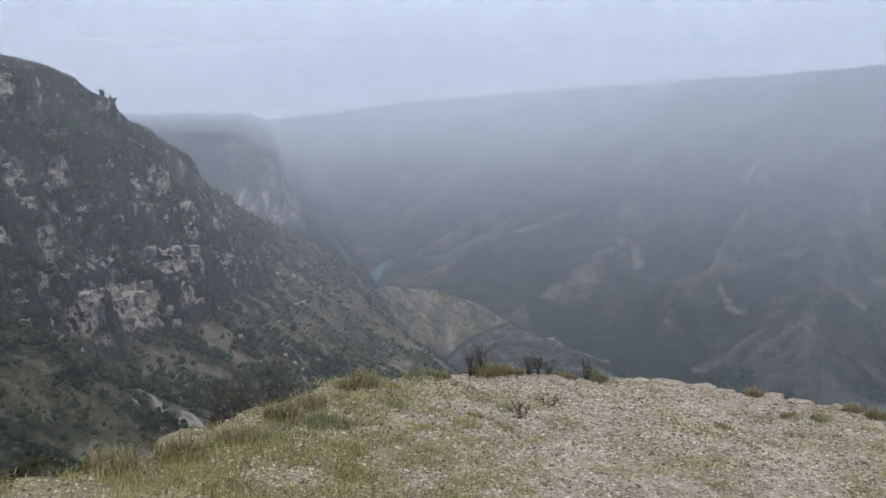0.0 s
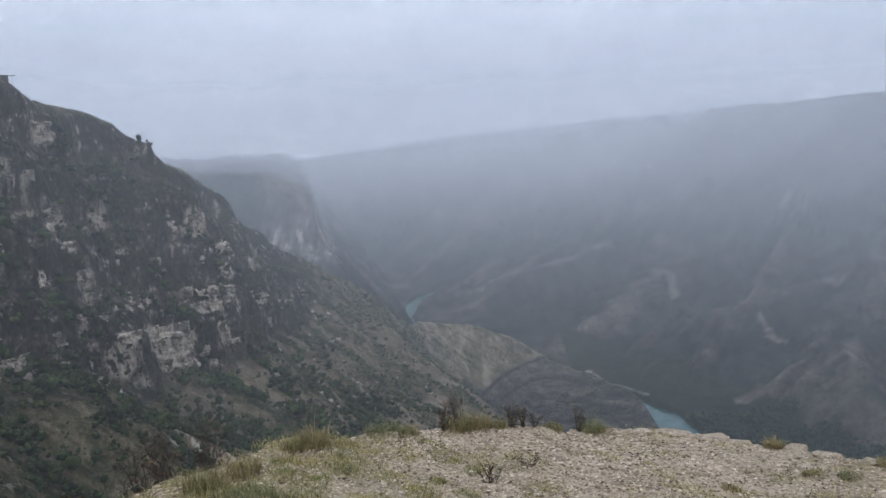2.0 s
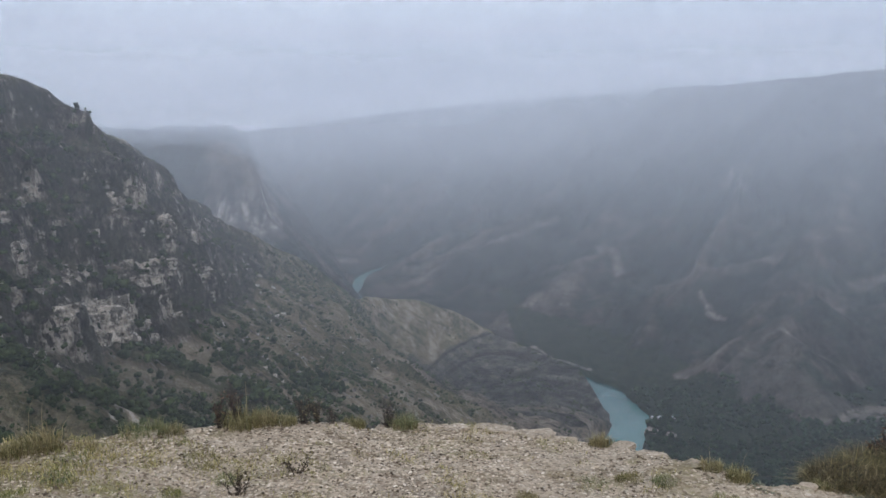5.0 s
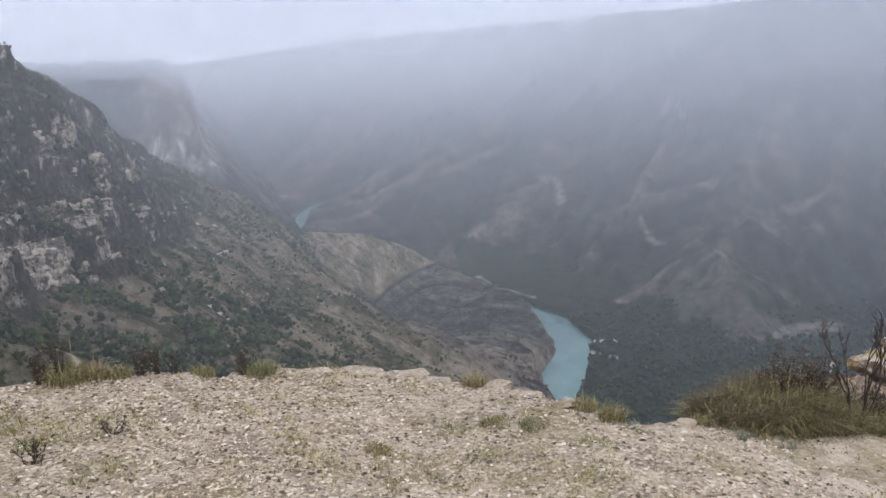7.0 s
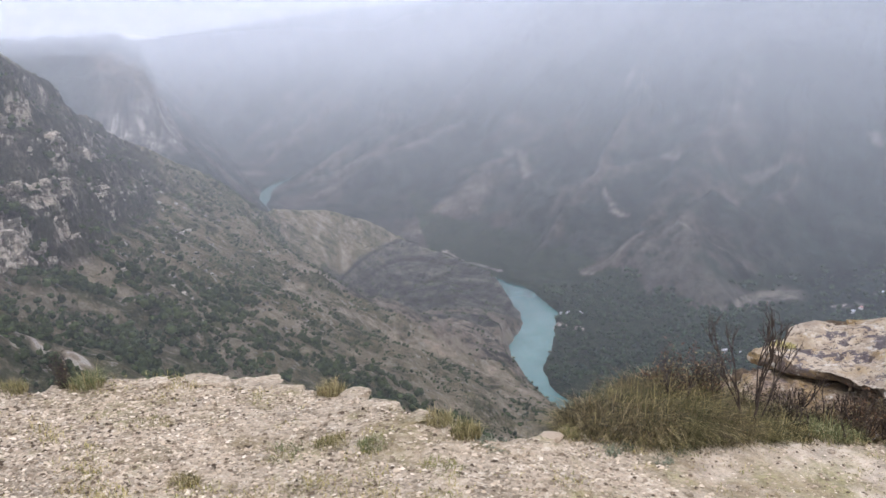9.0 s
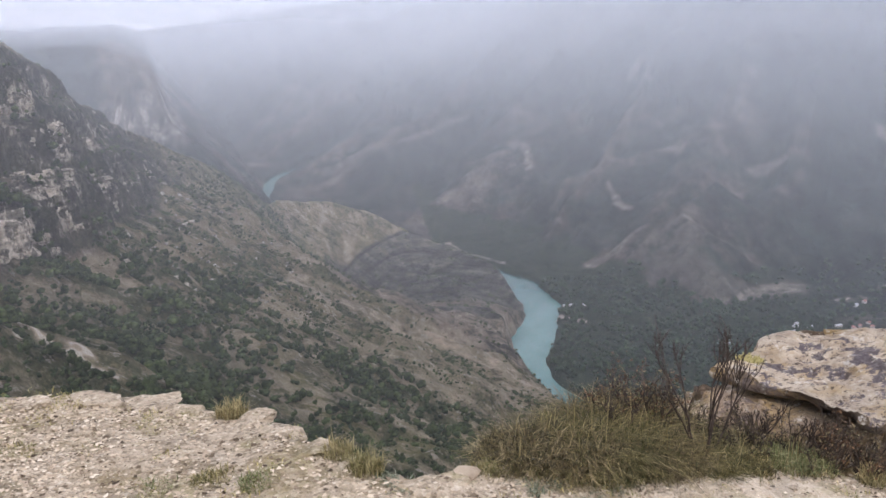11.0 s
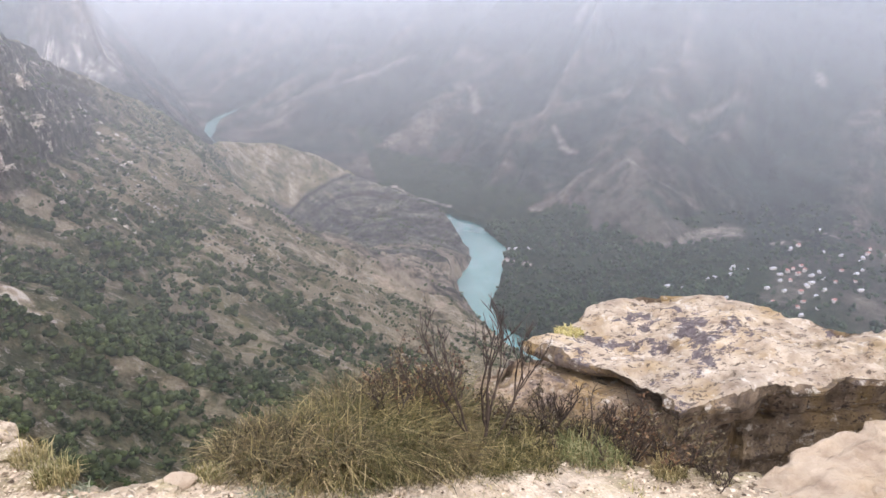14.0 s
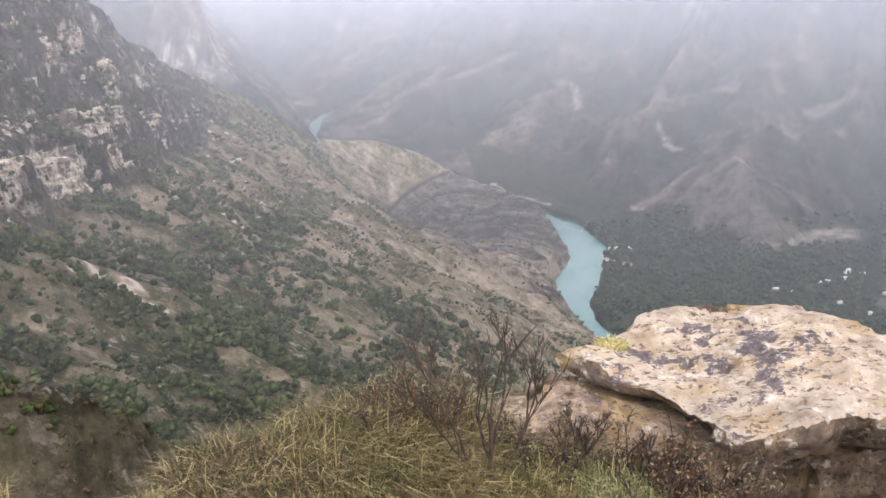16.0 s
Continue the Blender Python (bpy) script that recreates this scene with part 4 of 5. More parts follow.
        kinds.append((crown_mesh, trunk_mesh))
    for i in single:
        crown_mesh, trunk_mesh = kinds[int(rng.integers(0, 6))]
        tree = new("scrub_oak")
        tree.matrix_world = Matrix.Translation(near[i]) @ Matrix.Rotation(rng.uniform(0, 6.28), 4, "Z") @ Matrix.Scale(float(size[i]), 4)
        for part_name, me in (("trunk", trunk_mesh), ("crown", crown_mesh)):
            new(part_name, me).parent = tree
        tagged(tree, "low dark green scrub oak growing on the hillside", "tree", group="oaks on the hillside")


plant_slopes()


# ---- the clifftop's rocks and plants ----
def part(name, me, parent, label="", kind=""):
    ob = new(name, me)
    ob.parent = parent
    return tagged(ob, label, kind=kind)


def rock_material(name, tones, lichen=0.0, size=0.12, ochre=0.0):
    m, n, l = material(name)
    b = shader(n, l, 0.88, 0.25)
    pos = place(n, l)
    base = ramp(n, l, grain(n, l, pos, size, 9, 0.68), tones)
    mottled = ramp(n, l, grain(n, l, pos, size * 4, 6, 0.6), [(0.35, (0.78, 0.77, 0.76)), (0.65, (1.14, 1.12, 1.06))])
    col = blend(n, l, 0.85, base, mottled, "MULTIPLY")
    if ochre:
        warm = ramp(n, l, grain(n, l, pos, 0.22, 7, 0.65), [(0.50, (0.0,)), (0.64, (ochre,))])
        col = blend(n, l, warm, col, (0.42, 0.29, 0.12))
    if lichen:
        spots = math_node(n, l, "ADD", grain(n, l, place(n, l, (0.8, 1.3, 1.0)), 0.075, 9, 0.72), math_node(n, l, "MULTIPLY", attribute(n, "lichen"), 0.12))
        where = grain(n, l, pos, 0.40, 4, 0.6)
        mask = ramp(n, l, math_node(n, l, "ADD", math_node(n, l, "MULTIPLY", spots, 0.55), math_node(n, l, "MULTIPLY", where, 0.45)), [(0.555, (0.0,)), (0.568, (lichen,))])
        col = blend(n, l, mask, col, ramp(n, l, grain(n, l, pos, 0.02, 4), [(0.3, (0.055, 0.046, 0.054)), (0.7, (0.165, 0.143, 0.157))]))
    if lichen:
        flecks = ramp(n, l, grain(n, l, place(n, l, (0.7, 1.4, 1.0)), 0.030, 6, 0.7), [(0.56, (0.0,)), (0.60, (0.85,))])
        col = blend(n, l, flecks, col, (0.085, 0.066, 0.055))
        crust = ramp(n, l, grain(n, l, pos, 0.06, 7, 0.7), [(0.57, (0.0,)), (0.66, (0.7,))])
        col = blend(n, l, crust, col, (0.70, 0.655, 0.57))
    l.new(col, b.inputs["Base Color"])
    pits = math_node(n, l, "ADD", grain(n, l, pos, 0.035, 8, 0.72), grain(n, l, place(n, l, (0.55, 1.5, 1.5)), 0.05, 5, 0.65))
    l.new(bump(n, l, math_node(n, l, "ADD", pits, grain(n, l, pos, size, 6, 0.65)), 0.9, 0.03), b.inputs["Normal"])
    return m


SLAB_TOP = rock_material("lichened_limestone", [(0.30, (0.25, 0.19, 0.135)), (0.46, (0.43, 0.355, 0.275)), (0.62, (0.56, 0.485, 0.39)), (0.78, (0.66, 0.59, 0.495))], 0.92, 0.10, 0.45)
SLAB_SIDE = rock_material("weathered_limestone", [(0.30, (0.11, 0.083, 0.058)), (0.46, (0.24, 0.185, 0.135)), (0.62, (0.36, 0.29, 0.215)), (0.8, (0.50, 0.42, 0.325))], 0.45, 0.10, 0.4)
# for the slab's sides: darker and browner than its top
SLAB_EDGE = rock_material("dark_brown_limestone", [(0.30, (0.06, 0.045, 0.032)), (0.46, (0.14, 0.106, 0.075)), (0.62, (0.24, 0.186, 0.135)), (0.8, (0.38, 0.31, 0.235))], 0.6, 0.10, 0.5)
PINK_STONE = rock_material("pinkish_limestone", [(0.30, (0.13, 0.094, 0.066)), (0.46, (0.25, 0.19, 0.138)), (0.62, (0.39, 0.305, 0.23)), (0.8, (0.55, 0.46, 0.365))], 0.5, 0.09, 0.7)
BARE_STONE = rock_material("bare_limestone", [(0.30, (0.33, 0.25, 0.18)), (0.5, (0.47, 0.38, 0.285)), (0.75, (0.56, 0.475, 0.375))], 0.0, 0.14, 0.15)


def ring_outline(outline, count):
    """Evenly spaced points round a closed outline."""
    pts = np.array(outline + outline[:1], float)
    run = np.concatenate([[0], np.cumsum(np.hypot(*np.diff(pts, axis=0).T))])
    s = np.linspace(0, run[-1], count, endpoint=False)
    return np.c_[np.interp(s, run, pts[:, 0]), np.interp(s, run, pts[:, 1])]


def bedded_rock(name, outline, top, levels, mats, rough=0.03, count=260, seed=1, dome=0.0, relief=0.012, step=0.012, joint=0.0, caps=60):
    """A flat-topped rock. levels: depth below the top and how far the side steps in there."""
    ring = ring_outline(outline, count)
    mid = ring.mean(0)
    run = np.arange(count)
    edge = ring - mid
    reach = np.hypot(*edge.T)
    verts, rings = [], []

    def add(px, py, pz):
        rings.append(len(verts))
        verts.extend(zip(px, py, pz))

    caps = np.concatenate([np.linspace(0.02, 0.92, caps), [0.94, 0.97, 0.99, 1.0]])
    for q in caps:
        wob = 1 + rough * q * fbm(ring[:, 0] / 0.16 + seed, ring[:, 1] / 0.16, 4, seed) / reach
        px, py = mid[0] + edge[:, 0] * q * wob, mid[1] + edge[:, 1] * q * wob
        z = top + dome * (1 - q * q) + relief * fbm(px / 0.25, py / 0.25, 5, seed + 3) - 0.006 * max(0, (q - 0.97) / 0.03) ** 2
        z = z - 0.016 * smooth(0.15, 0.45, fbm(px / 0.11, py / 0.07, 3, seed + 5))
        beds = fbm(px / 0.42, py / 0.30, 5, seed + 15) * 2.2
        z = z + step * (np.floor(beds) + smooth(0.42, 0.58, beds - np.floor(beds))) - 0.10 * step * np.maximum(0, 20 * (q - 0.95))
        add(px, py, z)
    cap_rows = len(rings)
    for depth, step in levels:
        wob = rough * fbm(ring[:, 0] / 0.16 + seed, ring[:, 1] / 0.16, 4, seed) + 0.022 * fbm(ring[:, 0] / 0.10, ring[:, 1] / 0.10 + depth * 3, 5, seed + 7)
        block = np.floor(run / 9 + 0.7 * value_noise(run / 5.0, run * 0 + seed, seed)) * 3.7
        wob = wob + joint * value_noise(block, block * 0 + seed * 1.3 + np.floor(depth / 0.09), seed + 17)
        q = 1 + (wob - step) / reach
        z = top - depth + 0.010 * fbm(ring[:, 0] / 0.3, ring[:, 1] / 0.3 + depth, 3, seed + 9)
        add(mid[0] + edge[:, 0] * q, mid[1] + edge[:, 1] * q, z)
    faces, side = [], []
    for k in range(len(rings) - 1):
        a, b = rings[k], rings[k + 1]
        for i in range(count):
            j = (i + 1) % count
            faces.append((a + i, b + i, b + j, a + j))
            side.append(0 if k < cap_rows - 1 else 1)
    me = bpy.data.meshes.new(name)
    hub = len(verts)
    verts.append((mid[0], mid[1], top + dome))
    me.from_pydata([tuple(map(float, v)) for v in verts], [], faces + [(hub, i, (i + 1) % count) for i in range(count)])
    for mat in mats:
        me.materials.append(mat)
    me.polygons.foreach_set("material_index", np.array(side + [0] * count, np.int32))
    me.polygons.foreach_set("use_smooth", np.array([k == 0 for k in side] + [True] * count))
    me.update()
    return new(name, me)


SLAB = [(5.00, 5.20), (5.10, 5.06), (5.23, 4.95), (5.33, 4.82), (5.40, 4.66), (5.44, 4.54), (5.60, 4.56), (5.86, 4.59), (6.17, 4.64), (6.7, 4.62), (7.3, 4.66),
        (7.35, 4.8), (6.9, 4.92), (6.52, 5.06), (6.40, 5.20), (6.24, 5.34), (6.12, 5.53), (5.95, 5.59), (5.75, 5.63), (5.55, 5.56), (5.42, 5.48), (5.24, 5.33)]
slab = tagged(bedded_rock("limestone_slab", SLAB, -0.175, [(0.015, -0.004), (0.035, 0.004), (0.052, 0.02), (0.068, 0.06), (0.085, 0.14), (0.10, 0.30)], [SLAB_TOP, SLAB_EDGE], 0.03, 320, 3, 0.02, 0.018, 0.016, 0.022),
              "broad cream limestone slab with dark lichen, jutting over the cliff", "rock")
# dark lichen gathers along a crack and the worn edge
at = np.array([v.co[:] for v in slab.data.vertices])
band = np.zeros(len(at))
wx, wy = at[:, 0] + 0.03 * fbm(at[:, 0] / 0.07, at[:, 1] / 0.07, 3, 501), at[:, 1] + 0.03 * fbm(at[:, 0] / 0.07, at[:, 1] / 0.07, 3, 503)
for way, half, much in (([(5.86, 5.56), (5.79, 5.26), (5.77, 5.14)], 0.025, 0.8), ([(5.80, 5.16), (5.60, 5.09)], 0.05, 1.0), ([(5.77, 5.12), (5.72, 4.86)], 0.035, 0.7), ([(5.70, 4.88), (5.72, 4.85)], 0.06, 1.0),
                        ([(5.58, 4.78), (5.45, 4.72), (5.41, 4.56)], 0.07, 1.0), ([(5.64, 5.37), (5.50, 5.35)], 0.03, 0.8), ([(5.31, 5.30), (5.32, 5.2), (5.22, 5.10)], 0.05, 0.6), ([(5.05, 5.12), (5.19, 4.98), (5.36, 4.78)], 0.04, 0.6)):
    off, _ = line_distance(wx, wy, way)
    band = np.maximum(band, much * (1 - smooth(0.4 * half, 1.6 * half, off)))
slab.data.attributes.new("lichen", "FLOAT", "POINT").data.foreach_set("value", band.astype(np.float32))
LEDGE = [(4.98, 5.24), (5.03, 5.09), (5.16, 4.97), (5.28, 4.83), (5.36, 4.70), (5.45, 4.72), (5.56, 4.82), (5.80, 4.88), (6.2, 4.92), (7.2, 4.85), (7.3, 5.0), (6.4, 5.2), (6.0, 5.45), (5.55, 5.45), (5.32, 5.36)]
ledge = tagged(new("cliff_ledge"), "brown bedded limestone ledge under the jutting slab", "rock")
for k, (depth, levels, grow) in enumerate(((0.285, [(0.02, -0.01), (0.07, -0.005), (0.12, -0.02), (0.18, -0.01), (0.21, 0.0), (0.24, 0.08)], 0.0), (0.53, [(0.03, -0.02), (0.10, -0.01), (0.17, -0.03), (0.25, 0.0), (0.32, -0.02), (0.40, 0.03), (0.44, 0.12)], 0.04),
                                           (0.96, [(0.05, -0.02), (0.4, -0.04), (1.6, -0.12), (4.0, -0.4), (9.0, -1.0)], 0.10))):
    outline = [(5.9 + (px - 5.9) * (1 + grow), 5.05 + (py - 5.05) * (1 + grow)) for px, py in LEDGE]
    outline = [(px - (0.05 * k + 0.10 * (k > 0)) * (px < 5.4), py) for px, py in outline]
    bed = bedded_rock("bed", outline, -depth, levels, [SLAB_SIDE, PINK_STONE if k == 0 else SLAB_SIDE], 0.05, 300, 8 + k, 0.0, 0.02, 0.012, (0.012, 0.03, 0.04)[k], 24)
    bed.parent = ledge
SHELF = [(5.42, 3.95), (5.50, 4.12), (5.60, 4.20), (5.74, 4.26), (5.95, 4.36), (6.2, 4.45), (6.9, 4.42), (7.4, 4.2), (7.2, 3.4), (6.3, 3.2), (5.6, 3.5)]
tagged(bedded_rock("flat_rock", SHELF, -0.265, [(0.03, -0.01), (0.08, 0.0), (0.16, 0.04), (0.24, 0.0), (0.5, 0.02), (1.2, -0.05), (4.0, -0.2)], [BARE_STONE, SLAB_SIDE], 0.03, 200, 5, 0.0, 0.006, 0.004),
       "smooth bare beige rock at the edge of the clifftop", "rock")
FOOT_ROCK = [(4.70, 5.04), (4.75, 4.90), (4.86, 4.80), (5.02, 4.76), (5.18, 4.70), (5.32, 4.64), (5.36, 4.80), (5.24, 5.00), (5.10, 5.18), (4.92, 5.26), (4.76, 5.16)]
tagged(bedded_rock("broken_rock", FOOT_ROCK, -0.275, [(0.02, -0.012), (0.06, -0.02), (0.12, -0.03), (0.18, -0.01), (0.24, -0.05), (0.4, -0.03), (1.0, -0.08), (4.0, -0.3)], [PINK_STONE, PINK_STONE], 0.06, 160, 11, 0.05, 0.035, 0.035, 0.04),
       "pinkish beige broken rock among the shrubs below the slab", "rock")


def boulder(name, label, x, y, size, seed, mat, sink=0.35, flat=0.5, group="stones along the rim"):
    """An angular stone: a ball cut by many planes, roughened."""
    r = random.Random(seed)
    planes = [(Vector((r.gauss(0, 1), r.gauss(0, 1), r.gauss(0, 0.7))).normalized(), r.uniform(0.5, 0.85)) for _ in range(9)] + [(Vector((r.uniform(-0.2, 0.2), r.uniform(-0.2, 0.2), 1)).normalized(), 0.55)]
    bm = bmesh.new()
    bmesh.ops.create_icosphere(bm, subdivisions=4 if size > 0.06 else 2, radius=1.0)
    for v in bm.verts:
        p = v.co.normalized()
        k = min([1.0] + [d / p.dot(n) for n, d in planes if p.dot(n) > 0.05])
        k *= 1 + 0.10 * noise.noise(p * 3 + Vector((0, seed * 2.3, 0))) + 0.06 * noise.noise(p * 8 + Vector((0, 0, seed))) + 0.04 * noise.noise(p * 19 + Vector((0, 0, seed)))
        v.co = Vector((p.x * k * 1.25, p.y * k, p.z * k * flat))
    me = bpy.data.meshes.new(name)
    bm.to_mesh(me)
    bm.free()
    me.materials.append(mat)
    ob = new(name, me)
    ob.matrix_world = Matrix.Translation((x, y, ground_z(x, y) + size * flat * (0.6 - sink))) @ Matrix.Rotation(r.uniform(-0.6, 0.6), 4, "Z") @ Matrix.Scale(size, 4)
    return tagged(ob, label, "stone", group=group)


def ground_z(x, y):
    return float(clifftop_height(np.array([x], float), np.array([y], float))[0][0])


for k, (x, y, size) in enumerate(((2.05, 5.13, 0.12), (2.30, 5.12, 0.13), (2.45, 5.00, 0.08), (2.76, 4.84, 0.09), (2.90, 4.64, 0.10), (3.06, 4.40, 0.08), (3.40, 4.10, 0.08),
                                  (3.52, 4.17, 0.07), (1.78, 5.06, 0.09), (0.12, 4.46, 0.09), (-0.10, 4.30, 0.07))):
    boulder("rim_stone", "weathered pale grey limestone sticking out of the clifftop rim", x, y, size, k + 1, CLIFFTOP, 0.78, 0.42)
boulder("white_stone", "small white stone lying on the clifftop rim", 3.58, 4.20, 0.045, 31, BARE_STONE, 0.25, 0.7)
rng = np.random.default_rng(77)
for k in range(110):
    x, y = rng.uniform(-0.8, 5.6), rng.uniform(1.6, 5.0)
    off, side = line_distance(np.array([x]), np.array([y]), RIM)
    if side[0] < 0 and off[0] > 0.12 and x < 5.3:
        boulder("loose_stone", "loose pale limestone piece lying in the gravel", x, y, rng.uniform(0.012, 0.032), k + 50, CLIFFTOP, 0.3, 0.6, "loose stones in the gravel")


def scatter(count, seed, box, margin=0.02):
    """Places on the clifftop within the rim."""
    r = np.random.default_rng(seed)
    x, y = r.uniform(box[0], box[1], count), r.uniform(box[2], box[3], count)
    z, d = clifftop_height(x, y)
    keep = d < -margin
    return x[keep], y[keep], z[keep], r


def chip_material():
    m, n, l = material("limestone_chips")
    b = shader(n, l, 0.9, 0.2)
    g = n.new("ShaderNodeNewGeometry")
    col = ramp(n, l, g.outputs["Random Per Island"], [(0.0, (0.06, 0.044, 0.03)), (0.2, (0.17, 0.128, 0.088)), (0.36, (0.34, 0.27, 0.195)), (0.65, (0.50, 0.41, 0.30)), (0.9, (0.57, 0.48, 0.365)), (1.0, (0.70, 0.615, 0.49))])
    l.new(blend(n, l, 0.5, col, ramp(n, l, grain(n, l, place(n, l), 0.01, 4), [(0.3, (0.7,)), (0.7, (1.2,))]), "MULTIPLY"), b.inputs["Base Color"])
    return m


def build_gravel():
    x, y, z, r = scatter(150000, 21, (-2.2, 6.0, 1.2, 5.3))
    keep = r.uniform(0, 1, len(x)) < 0.35 + 0.65 * smooth(-0.5, 0.5, fbm(x / 0.5, y / 0.5, 3, 201))
    keep &= r.uniform(0, 1, len(x)) > 0.55 * trodden(x, y)
    x, y, z = x[keep], y[keep], z[keep]
    count = len(x)
    base = np.array([(1, 0, 0), (0, 1, 0), (-1, 0, 0), (0, -1, 0), (0.15, 0.1, 1)], float)
    v = base[None] * r.uniform(0.55, 1.3, (count, 5, 3)) + r.normal(0, 0.16, (count, 5, 3))
    size = (0.0040 + 0.0095 * r.uniform(0, 1, count) ** 3.0) * (1 - 0.25 * trodden(x, y))
    v = v * size[:, None, None] * np.array([1.25, 0.9, 0.55])
    a = r.uniform(0, 6.283, count)
    c, s = np.cos(a)[:, None], np.sin(a)[:, None]
    px = v[..., 0] * c - v[..., 1] * s + x[:, None]
    py = v[..., 0] * s + v[..., 1] * c + y[:, None]
    pz = v[..., 2] + z[:, None] + 0.2 * size[:, None]
    tri = np.array([(0, 1, 4), (1, 2, 4), (2, 3, 4), (3, 0, 4)])
    faces = (np.arange(count)[:, None, None] * 5 + tri[None]).reshape(-1, 3)
    ob = new("gravel", raw_mesh("gravel", np.stack([px, py, pz], -1).reshape(-1, 3), faces, chip_material()))
    tagged(ob, "pale angular limestone gravel strewn over the clifftop", "gravel", kind="stuff")


build_gravel()


def grass_material(name, stops):
    m, n, l = material(name)
    b = shader(n, l, 0.75, 0.2)
    g = n.new("ShaderNodeNewGeometry")
    col = ramp(n, l, g.outputs["Random Per Island"], stops)
    l.new(blend(n, l, 0.7, col, ramp(n, l, grain(n, l, place(n, l), 0.25, 4), [(0.3, (0.75, 0.8, 0.75)), (0.7, (1.2, 1.15, 1.1))]), "MULTIPLY"), b.inputs["Base Color"])
    return m


STRAW = grass_material("dry_grass_blade", [(0.0, (0.10, 0.08, 0.036)), (0.5, (0.23, 0.185, 0.088)), (1.0, (0.40, 0.335, 0.18))])
OLIVE = grass_material("olive_grass_blade", [(0.0, (0.030, 0.032, 0.010)), (0.45, (0.074, 0.068, 0.024)), (0.8, (0.150, 0.126, 0.050)), (1.0, (0.36, 0.29, 0.15))])
TAWNY = grass_material("tawny_grass_blade", [(0.0, (0.026, 0.021, 0.012)), (0.5, (0.072, 0.056, 0.027)), (0.85, (0.15, 0.112, 0.055)), (1.0, (0.34, 0.27, 0.155))])
FRESH = grass_material("green_grass_blade", [(0.0, (0.075, 0.088, 0.036)), (0.6, (0.16, 0.17, 0.075)), (1.0, (0.32, 0.31, 0.17))])
SAGE = grass_material("sage_leaf", [(0.0, (0.085, 0.095, 0.062)), (1.0, (0.22, 0.23, 0.165))])
RUSTY = grass_material("rusty_leaf", [(0.0, (0.045, 0.026, 0.016)), (0.6, (0.11, 0.060, 0.034)), (1.0, (0.19, 0.115, 0.06))])
BROWN = grass_material("brown_leaf", [(0.0, (0.045, 0.036, 0.022)), (0.6, (0.115, 0.092, 0.052)), (1.0, (0.23, 0.185, 0.10))])


TURF = grass_material("turf_straw", [(0.0, (0.16, 0.125, 0.048)), (0.5, (0.32, 0.265, 0.105)), (1.0, (0.50, 0.43, 0.20))])
TURF_GREEN = grass_material("turf_green", [(0.0, (0.075, 0.085, 0.025)), (0.5, (0.17, 0.172, 0.056)), (1.0, (0.32, 0.29, 0.105))])


def twig_material():
    m, n, l = material("bare_twig")
    b = shader(n, l, 0.85, 0.15)
    l.new(ramp(n, l, grain(n, l, place(n, l), 0.03, 4), [(0.3, (0.022, 0.017, 0.014)), (0.7, (0.085, 0.064, 0.050))]), b.inputs["Base Color"])
    return m


TWIG = twig_material()


def blades(r, x, y, z, height, lean, width):
    """Bent tapering blades as triangles."""
    n = len(x)
    a = r.uniform(0, 6.283, n)
    dx, dy = np.cos(a), np.sin(a)
    sx, sy = -dy * width, dx * width
    out = height * lean
    pts = np.stack([
        np.stack([x - sx, y - sy, z], -1), np.stack([x + sx, y + sy, z], -1),
        np.stack([x - 0.8 * sx + 0.35 * out * dx, y - 0.8 * sy + 0.35 * out * dy, z + 0.62 * height], -1),
        np.stack([x + 0.8 * sx + 0.35 * out * dx, y + 0.8 * sy + 0.35 * out * dy, z + 0.62 * height], -1),
        np.stack([x + out * dx, y + out * dy, z + height * (1 - 0.35 * np.minimum(lean, 1.4))], -1)], 1)
    tri = np.array([(0, 1, 3), (0, 3, 2), (2, 3, 4)])
    return pts.reshape(-1, 3), (np.arange(n)[:, None, None] * 5 + tri[None]).reshape(-1, 3)


def build_turf():
    """Short dry grass in patches over the whole clifftop."""
    x, y, z, r = scatter(24000, 31, (-3.2, 6.0, 0.8, 5.4), 0.0)
    left = 1 - smooth(-0.9, 0.9, x + 0.25 * (y - 3.5))
    thick = smooth(0.0, 0.5, fbm(x / 0.45, y / 0.35, 4, 211) + 0.8 * left) * (0.60 + 0.40 * left) + 0.03
    keep = r.uniform(0, 1, len(x)) < thick
    x, y, z, left = x[keep], y[keep], z[keep], left[keep]
    k = 16
    n = len(x)
    spread = 0.03 + 0.02 * left[:, None]
    bx, by = x[:, None] + r.normal(0, 1, (n, k)) * spread, y[:, None] + r.normal(0, 1, (n, k)) * spread
    h = (0.018 + 0.016 * left[:, None]) * r.uniform(0.5, 1.5, (n, k))
    v, f = blades(r, bx.ravel(), by.ravel(), np.repeat(z, k) - 0.004, h.ravel(), r.uniform(0.2, 1.5, n * k), np.full(n * k, 0.0016))
    half = (np.arange(len(f)) // 3 % 3) == 0
    for name, pick, mat in (("dry_turf", ~half, TURF), ("olive_turf", half, TURF_GREEN)):
        ob = new(name, raw_mesh(name, v, f[pick], mat))
        tagged(ob, "short dry grass growing in patches on the clifftop", "grass", kind="stuff")


build_turf()


def tuft_mesh(seed, count, radius, height, mat, lean=(0.15, 1.1), width=0.0018):
    r = np.random.default_rng(seed)
    d = radius * np.sqrt(r.uniform(0, 1, count))
    a = r.uniform(0, 6.283, count)
    v, f = blades(r, d * np.cos(a), d * np.sin(a), np.full(count, -0.015), height * r.uniform(0.45, 1.1, count), r.uniform(*lean, count), np.full(count, width) * r.uniform(0.6, 1.2, count))
    return raw_mesh("blades", v, f, mat)


